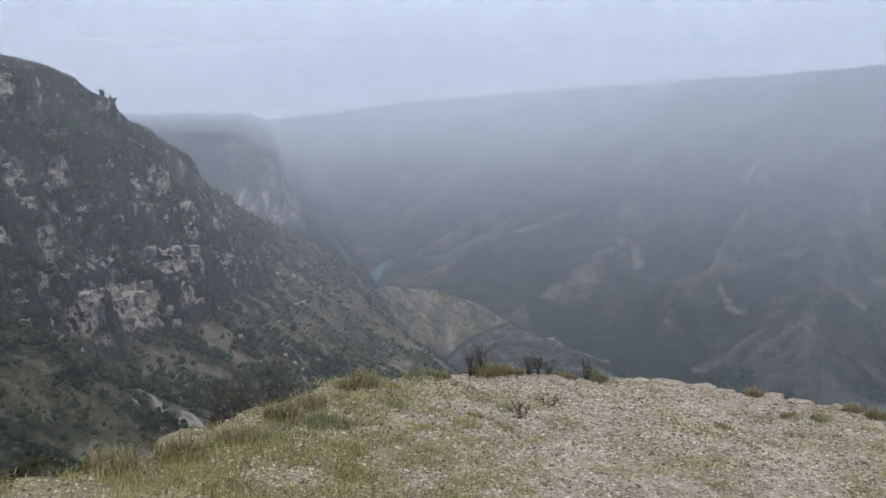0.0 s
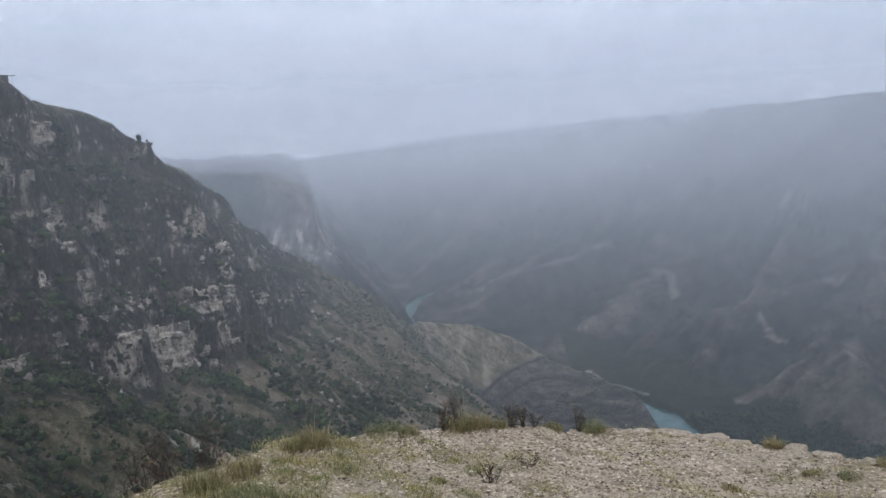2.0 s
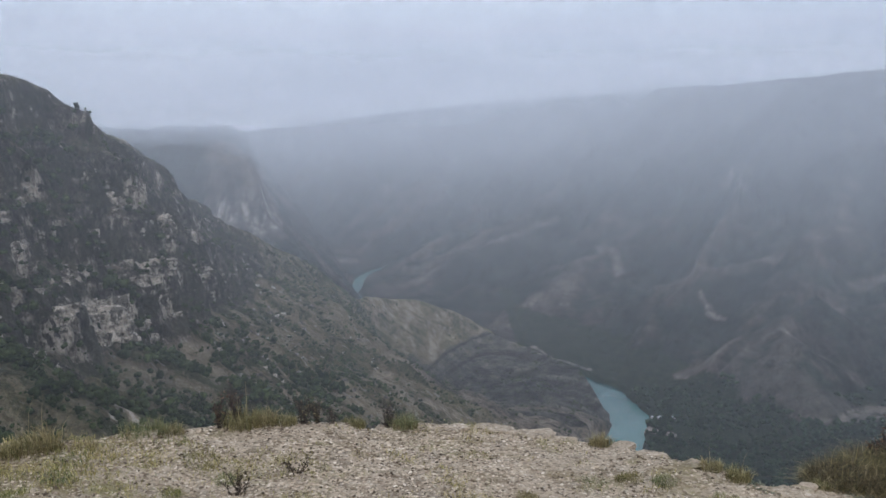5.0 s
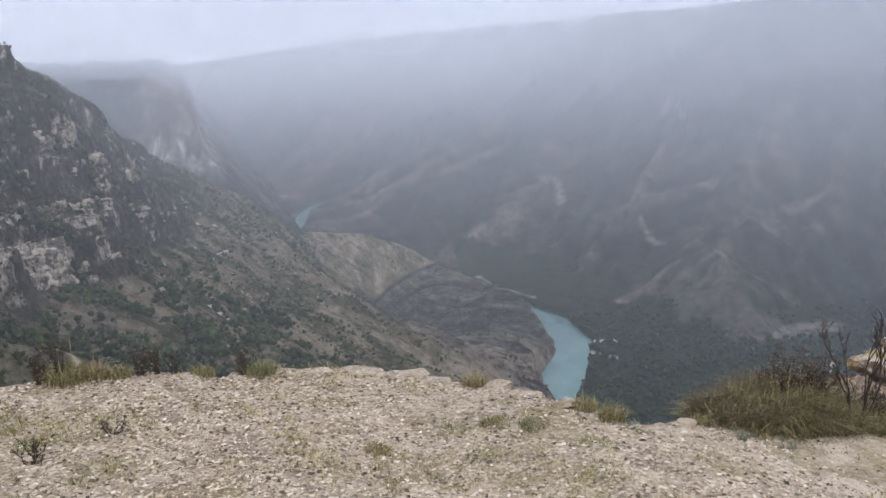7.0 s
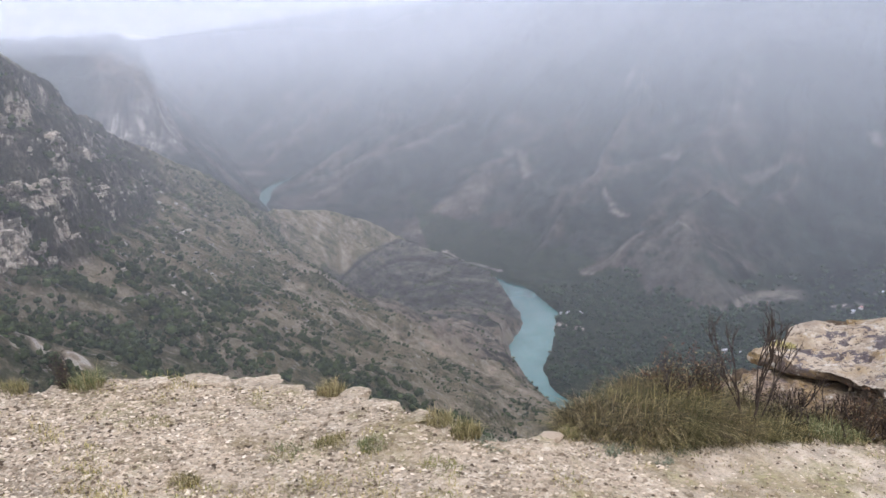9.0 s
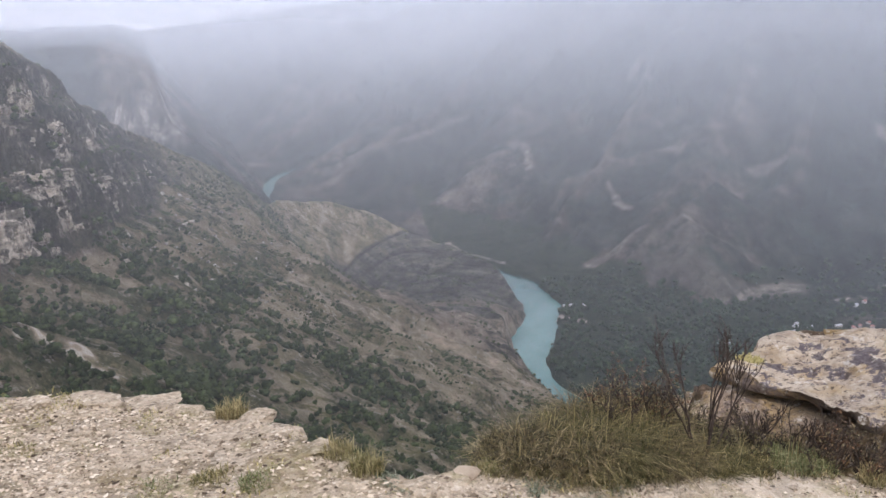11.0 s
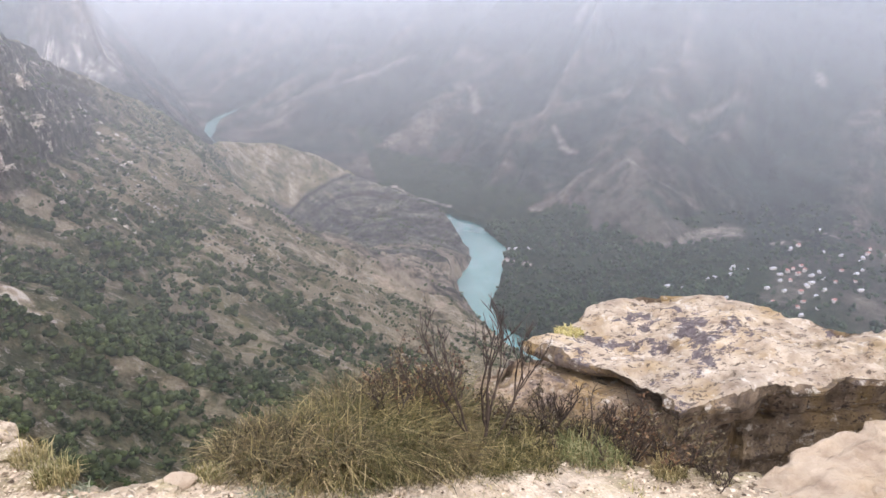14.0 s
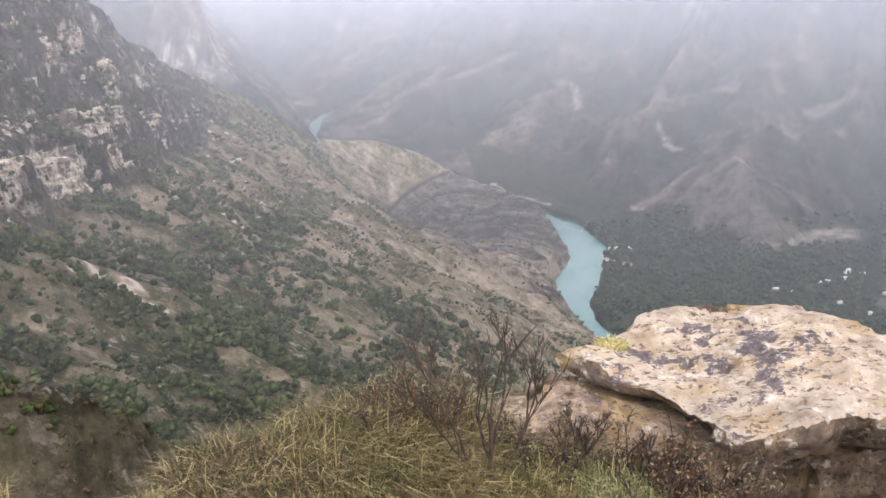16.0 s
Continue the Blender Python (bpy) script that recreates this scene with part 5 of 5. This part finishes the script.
def grass_tuft(x, y, seed, radius, height, mat, label, count=150, z=None, lean=(0.15, 1.1), stalks=0, base_mat=None):
    """A tuft of blades, with dry stalks where it has them."""
    tuft = new("grass_tuft")
    tuft.location = (x, y, ground_z(x, y) if z is None else z)
    part("grass", tuft_mesh(seed, count, radius, height, mat, lean), tuft, kind="stuff")
    if base_mat:
        part("dry_grass", tuft_mesh(seed + 500, count // 2, radius * 1.1, height * 0.7, base_mat, lean), tuft, "dry straw-coloured blades", "stuff")
    if stalks:
        part("dry_growth", tuft_mesh(seed + 900, stalks, radius * 0.8, height * 2.0, STRAW, (0.05, 0.35), 0.0018), tuft, "thin dry seed stalks", "stuff")
    return tagged(tuft, label, "grass", group="grass tufts on the clifftop")


SOFT = grass_material("soft_olive_blade", [(0.0, (0.07, 0.065, 0.026)), (0.5, (0.16, 0.145, 0.060)), (1.0, (0.34, 0.29, 0.15))])
TUFTS = [(0.57, 4.72, 0.10, 0.14, SOFT, 5), (0.68, 4.76, 0.08, 0.11, STRAW, 3), (0.80, 4.80, 0.07, 0.08, SOFT, 0), (0.10, 4.50, 0.13, 0.10, FRESH, 0), (0.22, 4.52, 0.08, 0.07, SOFT, 0),
         (-0.28, 4.14, 0.09, 0.16, STRAW, 2), (-0.36, 4.05, 0.08, 0.11, SOFT, 0), (1.47, 5.10, 0.085, 0.11, FRESH, 7), (1.18, 4.96, 0.07, 0.07, SOFT, 3), (2.66, 4.94, 0.07, 0.09, STRAW, 0),
         (2.82, 4.86, 0.06, 0.08, SOFT, 0), (3.22, 4.22, 0.06, 0.085, SOFT, 4), (3.12, 4.34, 0.06, 0.07, STRAW, 3), (4.07, 4.33, 0.07, 0.065, FRESH, 0), (3.66, 4.24, 0.05, 0.06, SOFT, 0),
         (4.98, 4.46, 0.10, 0.13, FRESH, 3), (5.10, 4.43, 0.08, 0.10, FRESH, 2), (5.28, 4.30, 0.06, 0.09, STRAW, 4), (4.55, 4.42, 0.07, 0.10, TAWNY, 3), (4.75, 4.45, 0.08, 0.10, STRAW, 3),
         (2.1, 4.05, 0.06, 0.045, STRAW, 0), (2.67, 4.28, 0.07, 0.05, SOFT, 0), (2.83, 4.20, 0.06, 0.05, FRESH, 0), (-0.83, 2.95, 0.12, 0.14, STRAW, 0), (-1.05, 2.65, 0.12, 0.15, SOFT, 0),
         (-0.55, 3.60, 0.10, 0.12, STRAW, 0), (-0.40, 3.25, 0.12, 0.10, FRESH, 0), (-0.70, 3.40, 0.10, 0.13, SOFT, 0), (-1.30, 2.45, 0.12, 0.14, STRAW, 0)]
for k, (x, y, radius, height, mat, stalks) in enumerate(TUFTS):
    words = "pale green grass tuft" if mat is FRESH else "yellow straw-coloured grass tuft" if mat is STRAW else "olive green grass tuft"
    grass_tuft(x, y, 100 + k, radius, height, mat, words + (" with dry stalks" if stalks else "") + " growing near the clifftop rim", 260, stalks=stalks, base_mat=STRAW if mat is not STRAW else SOFT)

rng = np.random.default_rng(91)
placed = 0
while placed < 70:
    x, y = float(rng.uniform(-1.5, 3.2)), float(rng.uniform(2.0, 4.7))
    if rng.uniform(0, 1) < (1.0 if x < 0.6 else 0.35) and float(clifftop_height(np.array([x]), np.array([y]))[1][0]) < -0.1:
        mat = (STRAW, SOFT, FRESH, TURF_GREEN)[placed % 4]
        grass_tuft(x, y, 1500 + placed, float(rng.uniform(0.05, 0.12)), float(rng.uniform(0.025, 0.06)) * (1.2 if x < 0 else 0.8), mat, "low cushion of dry and green grass in the gravel", 150, lean=(0.4, 1.7), base_mat=TURF if mat is not STRAW else TURF_GREEN)
        placed += 1

# the thick grass on the edge beside the slab
MOUND = [(3.83, 4.36, -0.15, 0.13), (3.84, 4.42, -0.18, 0.14), (3.96, 4.5, -0.21, 0.16), (4.16, 4.37, -0.18, 0.126), (4.34, 4.4, -0.19, 0.126), (3.8, 4.37, -0.14, 0.081), (3.93, 4.34, -0.16, 0.099), (4.08, 4.33, -0.17, 0.108),
         (4.24, 4.36, -0.18, 0.108), (4.4, 4.37, -0.19, 0.108), (4.56, 4.39, -0.2, 0.09), (4.72, 4.41, -0.22, 0.072), (4.3, 4.42, -0.2, 0.16), (4.46, 4.46, -0.22, 0.16), (3.9, 4.38, -0.17, 0.14), (4.02, 4.36, -0.18, 0.17),
         (4.14, 4.38, -0.19, 0.19), (4.06, 4.48, -0.21, 0.18), (4.14, 4.62, -0.26, 0.19), (4.24, 4.5, -0.22, 0.2), (4.3, 4.62, -0.26, 0.21), (4.42, 4.56, -0.25, 0.2), (4.46, 4.74, -0.28, 0.21), (4.58, 4.62, -0.27, 0.16),
         (4.7, 4.62, -0.29, 0.1), (4.86, 4.6, -0.31, 0.08), (5.02, 4.56, -0.33, 0.08)]
for k, (x, y, z, height) in enumerate(MOUND):
    z = max(z, ground_z(x, y))
    grass_tuft(x, y, 300 + k, 0.15, height, (TAWNY, OLIVE, OLIVE)[k % 3], "thick olive brown grass clump overhanging the cliff edge", 1300, z, (0.4, 1.8), 2, (STRAW, OLIVE, TAWNY)[k % 3])


def tube(verts, faces, pts, r0, r1, sides=4):
    """Appends a tapering tube along points."""
    start = len(verts)
    for k, p in enumerate(pts):
        way = (pts[min(k + 1, len(pts) - 1)] - pts[max(k - 1, 0)]).normalized()
        a = way.orthogonal().normalized()
        b = way.cross(a)
        r = r0 + (r1 - r0) * k / (len(pts) - 1)
        for i in range(sides):
            t = 6.2832 * i / sides
            verts.append(p + a * (r * math.cos(t)) + b * (r * math.sin(t)))
    for k in range(len(pts) - 1):
        for i in range(sides):
            j = (i + 1) % sides
            faces.append((start + k * sides + i, start + k * sides + j, start + (k + 1) * sides + j, start + (k + 1) * sides + i))


def bare_shrub(x, y, z, seed, height, spread, stems, mat_leaf, leaf_count, label, name="bare_shrub", thick=0.005, lean=(0, 0)):
    """A twiggy shrub: stems that fork twice, with small dry leaves."""
    r = random.Random(seed)
    main, twigs, tips = ([], []), ([], []), []
    for _ in range(stems):
        a = r.uniform(0, 6.283)
        foot = Vector((r.uniform(-1, 1) * spread * 0.3, r.uniform(-1, 1) * spread * 0.3, -0.04))
        head = Vector((math.cos(a) * spread * r.uniform(0.3, 1) + lean[0], math.sin(a) * spread * r.uniform(0.3, 1) + lean[1], height * r.uniform(0.55, 1)))
        pts = [foot.lerp(head, t) + Vector((r.uniform(-1, 1), r.uniform(-1, 1), r.uniform(-0.3, 0.3))) * 0.035 * height * (1 if 0 < t < 1 else 0) + Vector((0, 0, 0.10 * height * math.sin(3.14 * t))) for t in (0, 0.2, 0.4, 0.6, 0.8, 1.0)]
        tube(*main, pts, thick * r.uniform(0.7, 1.1), 0.0016)
        for k in range(1, 6):
            for _ in range(2):
                if r.random() < 0.85:
                    way = Vector((r.uniform(-1, 1), r.uniform(-1, 1), r.uniform(0.3, 1.3))).normalized()
                    ln = height * r.uniform(0.12, 0.3)
                    end = pts[k] + way * ln
                    half = pts[k].lerp(end, 0.5) + Vector((r.uniform(-1, 1), r.uniform(-1, 1), 0)) * 0.12 * ln
                    tube(*twigs, [pts[k], half, end], 0.0022, 0.0009, 3)
                    tips += [half, end, pts[k].lerp(end, 0.75)]
                    for _ in range(2):
                        e2 = half + Vector((r.uniform(-1, 1), r.uniform(-1, 1), r.uniform(0.2, 1.2))).normalized() * ln * r.uniform(0.3, 0.6)
                        tube(*twigs, [half, e2], 0.0014, 0.0007, 3)
                        tips.append(e2)
    shrub = new(name)
    shrub.location = (x, y, z)
    for part_name, (v, f) in (("stem_wood", main), ("brushwood", twigs)):
        me = bpy.data.meshes.new(part_name)
        me.from_pydata([tuple(p) for p in v], [], f)
        me.materials.append(TWIG)
        part(part_name, me, shrub, kind="stuff")
    if leaf_count:
        rn = np.random.default_rng(seed)
        at = np.array([tuple(tips[int(i)]) for i in rn.integers(0, len(tips), leaf_count)]) + rn.normal(0, 0.012, (leaf_count, 3))
        a = rn.normal(0, 1, (leaf_count, 3))
        a /= np.linalg.norm(a, axis=1)[:, None]
        b = np.cross(a, rn.normal(0, 1, (leaf_count, 3)))
        b /= np.linalg.norm(b, axis=1)[:, None]
        s = rn.uniform(0.004, 0.010, leaf_count)[:, None]
        v = np.stack([at - s * a, at + 0.5 * s * b, at + s * a, at - 0.5 * s * b], 1).reshape(-1, 3)
        part("foliage", raw_mesh("leaves", v, np.arange(len(v)).reshape(-1, 4), mat_leaf), shrub, "small dry brown leaves", "stuff")
    return tagged(shrub, label, "shrub", group="shrubs on the clifftop")


SHRUBS = [(4.24, 4.68, -0.28, 0.26, 0.14), (4.34, 4.60, -0.27, 0.32, 0.15), (4.40, 4.72, -0.32, 0.38, 0.16), (4.48, 4.62, -0.29, 0.36, 0.15), (4.50, 4.76, -0.36, 0.38, 0.15), (4.60, 4.66, -0.31, 0.24, 0.14),
          (4.76, 4.68, -0.34, 0.24, 0.15), (4.90, 4.64, -0.35, 0.23, 0.15), (5.06, 4.60, -0.36, 0.22, 0.15), (5.20, 4.50, -0.37, 0.21, 0.14), (5.34, 4.43, -0.36, 0.21, 0.14), (5.46, 4.40, -0.36, 0.18, 0.12), (4.36, 4.82, -0.42, 0.42, 0.14),
          (4.96, 4.78, -0.42, 0.24, 0.14), (4.70, 4.56, -0.29, 0.18, 0.14), (5.30, 4.34, -0.35, 0.20, 0.14), (5.12, 4.42, -0.33, 0.19, 0.14), (5.44, 4.28, -0.36, 0.17, 0.12), (5.22, 4.60, -0.36, 0.22, 0.15), (4.84, 4.50, -0.31, 0.17, 0.13)]
for k, (x, y, z, height, spread) in enumerate(SHRUBS):
    sparse, bare = x > 4.70, 4.70 < x < 5.15
    height = height * (0.95 if bare else 1.0)
    bare_shrub(x, y, z, 600 + k, height, spread, 6 if bare else 8, RUSTY if k % 3 == 0 else BROWN, 190 if bare else 330 if sparse else 420, "twiggy brown shrub with sparse dry leaves below the slab")


def forked_shrub(x, y, z, seed, height, label, lean):
    """A bare shrub that forks again and again from one leaning stem."""
    r = random.Random(seed)
    wood, brush = ([], []), ([], [])

    def grow(foot, way, length, thick, level):
        pts = [foot]
        for k in range(4):
            way = (way + Vector((r.uniform(-1, 1), r.uniform(-1, 1), r.uniform(-0.2, 0.5))) * 0.16).normalized()
            pts.append(pts[-1] + way * length / 4)
        tube(*(wood if level < 2 else brush), pts, thick, thick * 0.55, 5 if level < 2 else 3)
        if level < 4:
            for k in range(r.choice((2, 3, 3))):
                turn = Vector((r.uniform(-1, 1), r.uniform(-0.7, 0.7), r.uniform(0.0, 0.8)))
                grow(pts[r.choice((2, 3, 4, 4))], (way * 0.9 + turn * 0.62 + Vector((0, 0, 0.22))).normalized(), length * r.uniform(0.5, 0.78), max(thick * 0.64, 0.0019), level + 1)

    grow(Vector((0, 0, -0.05)), Vector((lean, 0, 1)).normalized(), height * 0.42, 0.0085, 0)
    grow(Vector((0.02, 0.01, -0.05)), Vector((lean - 0.55, 0.1, 1)).normalized(), height * 0.36, 0.0065, 0)
    grow(Vector((-0.01, 0.02, -0.05)), Vector((lean + 0.5, 0.1, 1)).normalized(), height * 0.34, 0.006, 0)
    shrub = new("bare_shrub")
    shrub.location = (x, y, z)
    for part_name, (v, f) in (("stem_wood", wood), ("brushwood", brush)):
        me = bpy.data.meshes.new(part_name)
        me.from_pydata([tuple(p) for p in v], [], f)
        me.materials.append(TWIG)
        part(part_name, me, shrub, kind="stuff")
    return tagged(shrub, label, "shrub", group="shrubs on the clifftop")


forked_shrub(4.60, 4.42, -0.22, 13, 0.84, "tall bare dark branching shrub on the cliff edge", 0.10)
forked_shrub(4.90, 4.60, -0.33, 33, 0.34, "small bare branching shrub beside the slab", 0.3)
forked_shrub(5.14, 4.56, -0.34, 41, 0.30, "small bare branching shrub under the slab", -0.2)
bare_shrub(5.42, 4.16, -0.32, 703, 0.16, 0.12, 5, BROWN, 20, "low bare twigs beside the smooth flat rock", thick=0.003)
# weeds by the rim
for k, (x, y, height, leafy, mat) in enumerate(((0.46, 4.68, 0.18, 110, RUSTY), (0.90, 4.84, 0.16, 130, BROWN), (0.98, 4.87, 0.13, 90, BROWN), (0.53, 4.74, 0.20, 40, RUSTY), (1.05, 4.90, 0.09, 40, BROWN),
                                                (0.96, 4.12, 0.07, 60, BROWN), (0.74, 3.83, 0.10, 90, BROWN), (1.38, 5.06, 0.16, 20, BROWN))):
    bare_shrub(x, y, ground_z(x, y), 720 + k, height, 0.05 if height > 0.12 else 0.07, 7, mat, leafy, "dead reddish brown weed standing on the rim", name="dry_weed", thick=0.0026)
for k, (x, y, z, height) in enumerate(((-0.92, 3.62, 0.12, 0.42), (-0.80, 3.78, 0.10, 0.40), (-1.05, 3.48, 0.12, 0.36))):
    bare_shrub(x, y, z, 740 + k, height, 0.16, 9, RUSTY, 200, "reddish bare shrub growing just below the rim", thick=0.004)


def sage_plant(x, y, seed):
    """A low rosette of small grey-green leaves."""
    plant = new("sage_plant")
    plant.location = (x, y, ground_z(x, y))
    part("foliage", tuft_mesh(seed, 110, 0.05, 0.032, SAGE, (0.5, 1.5), 0.0035), plant, kind="stuff")
    tagged(plant, "low grey-green leafy plant on the gravel", "plant", group="small plants on the gravel")


for k, (x, y) in enumerate(((3.34, 4.10), (3.28, 4.15), (3.88, 4.18), (3.97, 4.22), (3.80, 4.12), (4.10, 4.16), (4.02, 4.08), (4.18, 4.22))):
    sage_plant(x, y, 800 + k)
yellow = new("lichen_cushion", tuft_mesh(850, 260, 0.07, 0.03, grass_material("yellow_moss", [(0.0, (0.24, 0.205, 0.07)), (1.0, (0.48, 0.42, 0.19))]), (0.4, 1.4), 0.004))
yellow.location = (5.22, 5.26, -0.165)
tagged(yellow, "small yellow cushion of moss on the limestone slab", "moss")


# ---- the village on the valley floor ----
def plain_material(name, a, b_, size, rough=0.7, metal=0.0):
    m, n, l = material(name)
    b = shader(n, l, rough, 0.3)
    b.inputs["Metallic"].default_value = metal
    l.new(ramp(n, l, grain(n, l, place(n, l), size, 4), [(0.35, a), (0.65, b_)]), b.inputs["Base Color"])
    return m


WALL = plain_material("whitewash", (0.30, 0.275, 0.25), (0.46, 0.43, 0.395), 3)
ROOFS = [plain_material("white_tin_roof", (0.26, 0.265, 0.28), (0.50, 0.50, 0.51), 4, 0.45), plain_material("red_tin_roof", (0.24, 0.10, 0.085), (0.36, 0.17, 0.15), 4, 0.6),
         plain_material("grey_slate_roof", (0.26, 0.26, 0.27), (0.42, 0.42, 0.43), 4, 0.6)]
GLASS = plain_material("dark_window", (0.02, 0.022, 0.025), (0.04, 0.042, 0.046), 1, 0.2)


def box_mesh(name, lo, hi, mat):
    bm = bmesh.new()
    ret = bmesh.ops.create_cube(bm, size=1)
    for v in ret["verts"]:
        v.co = Vector([lo[i] + (hi[i] - lo[i]) * (v.co[i] + 0.5) for i in range(3)])
    me = bpy.data.meshes.new(name)
    bm.to_mesh(me)
    bm.free()
    me.materials.append(mat)
    return me


def gable_mesh(length, width, height, z, over, mat):
    """A gabled roof with some thickness."""
    a, b, t = length / 2 + over, width / 2 + over, 0.25
    v = [(-a, -b, z), (-a, 0, z + height), (-a, b, z), (a, -b, z), (a, 0, z + height), (a, b, z)]
    v += [(p[0], p[1], p[2] + t) for p in v]
    f = [(0, 3, 4, 1), (1, 4, 5, 2), (6, 7, 10, 9), (7, 8, 11, 10), (0, 6, 9, 3), (2, 5, 11, 8), (0, 1, 7, 6), (1, 2, 8, 7), (3, 9, 10, 4), (4, 10, 11, 5)]
    me = bpy.data.meshes.new("roof")
    me.from_pydata(v, [], f)
    me.materials.append(mat)
    return me


HOUSE_KINDS = []
for length, width, tall, roof in ((11, 8, 3.4, 0), (14, 8, 3.4, 0), (10, 8, 5.6, 1), (9, 7, 3.2, 2), (18, 8, 4.0, 0), (8, 7, 3.2, 1)):
    pieces = [("wall", box_mesh("wall", (-length / 2, -width / 2, -2.5), (length / 2, width / 2, tall), WALL)), ("roof", gable_mesh(length, width, 2.0, tall - 0.05, 0.5, ROOFS[roof]))]
    for k in range(int(length // 3.2)):
        x0 = -length / 2 + 1.2 + 3.1 * k
        pieces.append(("window", box_mesh("window", (x0, -width / 2 - 0.06, 1.0), (x0 + 1.2, -width / 2 + 0.05, 2.3), GLASS)))
    pieces.append(("door", box_mesh("door", (length / 2 - 0.05, -0.5, 0), (length / 2 + 0.06, 0.5, 2.1), ROOFS[2])))
    HOUSE_KINDS.append((pieces, ("white", "red", "grey")[roof]))


def house(x, y, turn, kind):
    pieces, colour = HOUSE_KINDS[kind]
    ob = new("house")
    z = float(terrain_height(np.array([float(x)]), np.array([float(y)]))[0][0])
    ob.matrix_world = pose(x, y, z + 0.4, 0, 0, turn) @ Matrix.Scale(0.68, 4)
    for name, me in pieces:
        part(name, me, ob)
    tagged(ob, f"small whitewashed village house with a {colour} gabled roof", "house", group="houses of the village")


VILLAGE = [(915, 1233, 10, 0), (816, 1163, 40, 1), (836, 1172, 35, 2), (682, 1109, 20, 0), (690, 1120, 30, 3), (702, 1102, 15, 3), (745, 1097, 5, 1), (740, 1070, 0, 0), (758, 1078, 80, 2), (772, 1085, 60, 5),
           (765, 1062, 10, 2), (790, 1092, 20, 5), (783, 1072, 45, 2), (780, 1050, 15, 0), (800, 1060, 70, 3), (765, 1027, 10, 1), (817, 985, 0, 0), (851, 1042, 25, 0), (870, 1055, 80, 3), (838, 1060, 15, 5),
           (640, 1084, 5, 0), (625, 1082, 5, 3), (668, 1090, 12, 0), (922, 1112, 30, 2), (905, 1100, 65, 0), (890, 1085, 20, 0), (880, 1120, 10, 3), (940, 1130, 50, 5), (725, 1045, 30, 3), (800, 1020, 50, 5),
           (371, 1290, 10, 3), (381, 1287, 15, 0), (404, 1286, 0, 3), (860, 1140, 15, 3), (950, 1100, 30, 0), (830, 1015, 60, 5),
           (557, 1075, 8, 0), (577, 1062, 12, 3), (692, 1026, 25, 0), (739, 1041, 60, 5), (731, 1002, 15, 2), (658, 940, 35, 3), (688, 936, 5, 0), (621, 1016, 20, 3), (641, 975, 50, 3), (710, 1010, 30, 3),
           (752, 1018, 80, 1), (718, 975, 10, 5), (745, 985, 45, 0), (768, 1000, 20, 3), (700, 960, 70, 5), (725, 950, 15, 3), (760, 965, 30, 2), (676, 985, 20, 5), (790, 1035, 10, 3)]
for spot in VILLAGE:
    house(*spot)


def shelter():
    """The little flat-roofed hut on the skyline of the ridge."""
    ob = new("shelter")
    way = np.linspace(380, 700, 400)
    ridge = terrain_height(3 - 0.4937 * way, 0.5 + 0.8696 * way)[0]
    top = int(np.argmax((ridge - 1.6) / way))
    x, y, z = 3 - 0.4937 * float(way[top]), 0.5 + 0.8696 * float(way[top]), float(ridge[top])
    ob.matrix_world = pose(x, y, z, 0, 0, 25)
    part("wall", box_mesh("wall", (-2.5, -2, -1.5), (2.0, 2, 2.6), plain_material("dark_plank", (0.05, 0.045, 0.04), (0.09, 0.08, 0.07), 1)), ob)
    part("roof", box_mesh("roof", (-3.2, -2.6, 2.55), (6.0, 2.6, 2.85), ROOFS[2]), ob)
    for dx in (5.4, 3.6):
        part("post", box_mesh("post", (dx, -2.0, -1.5), (dx + 0.2, -1.8, 2.6), BARK), ob)
    tagged(ob, "small dark hut with a flat roof on the ridge top", "hut")


shelter()
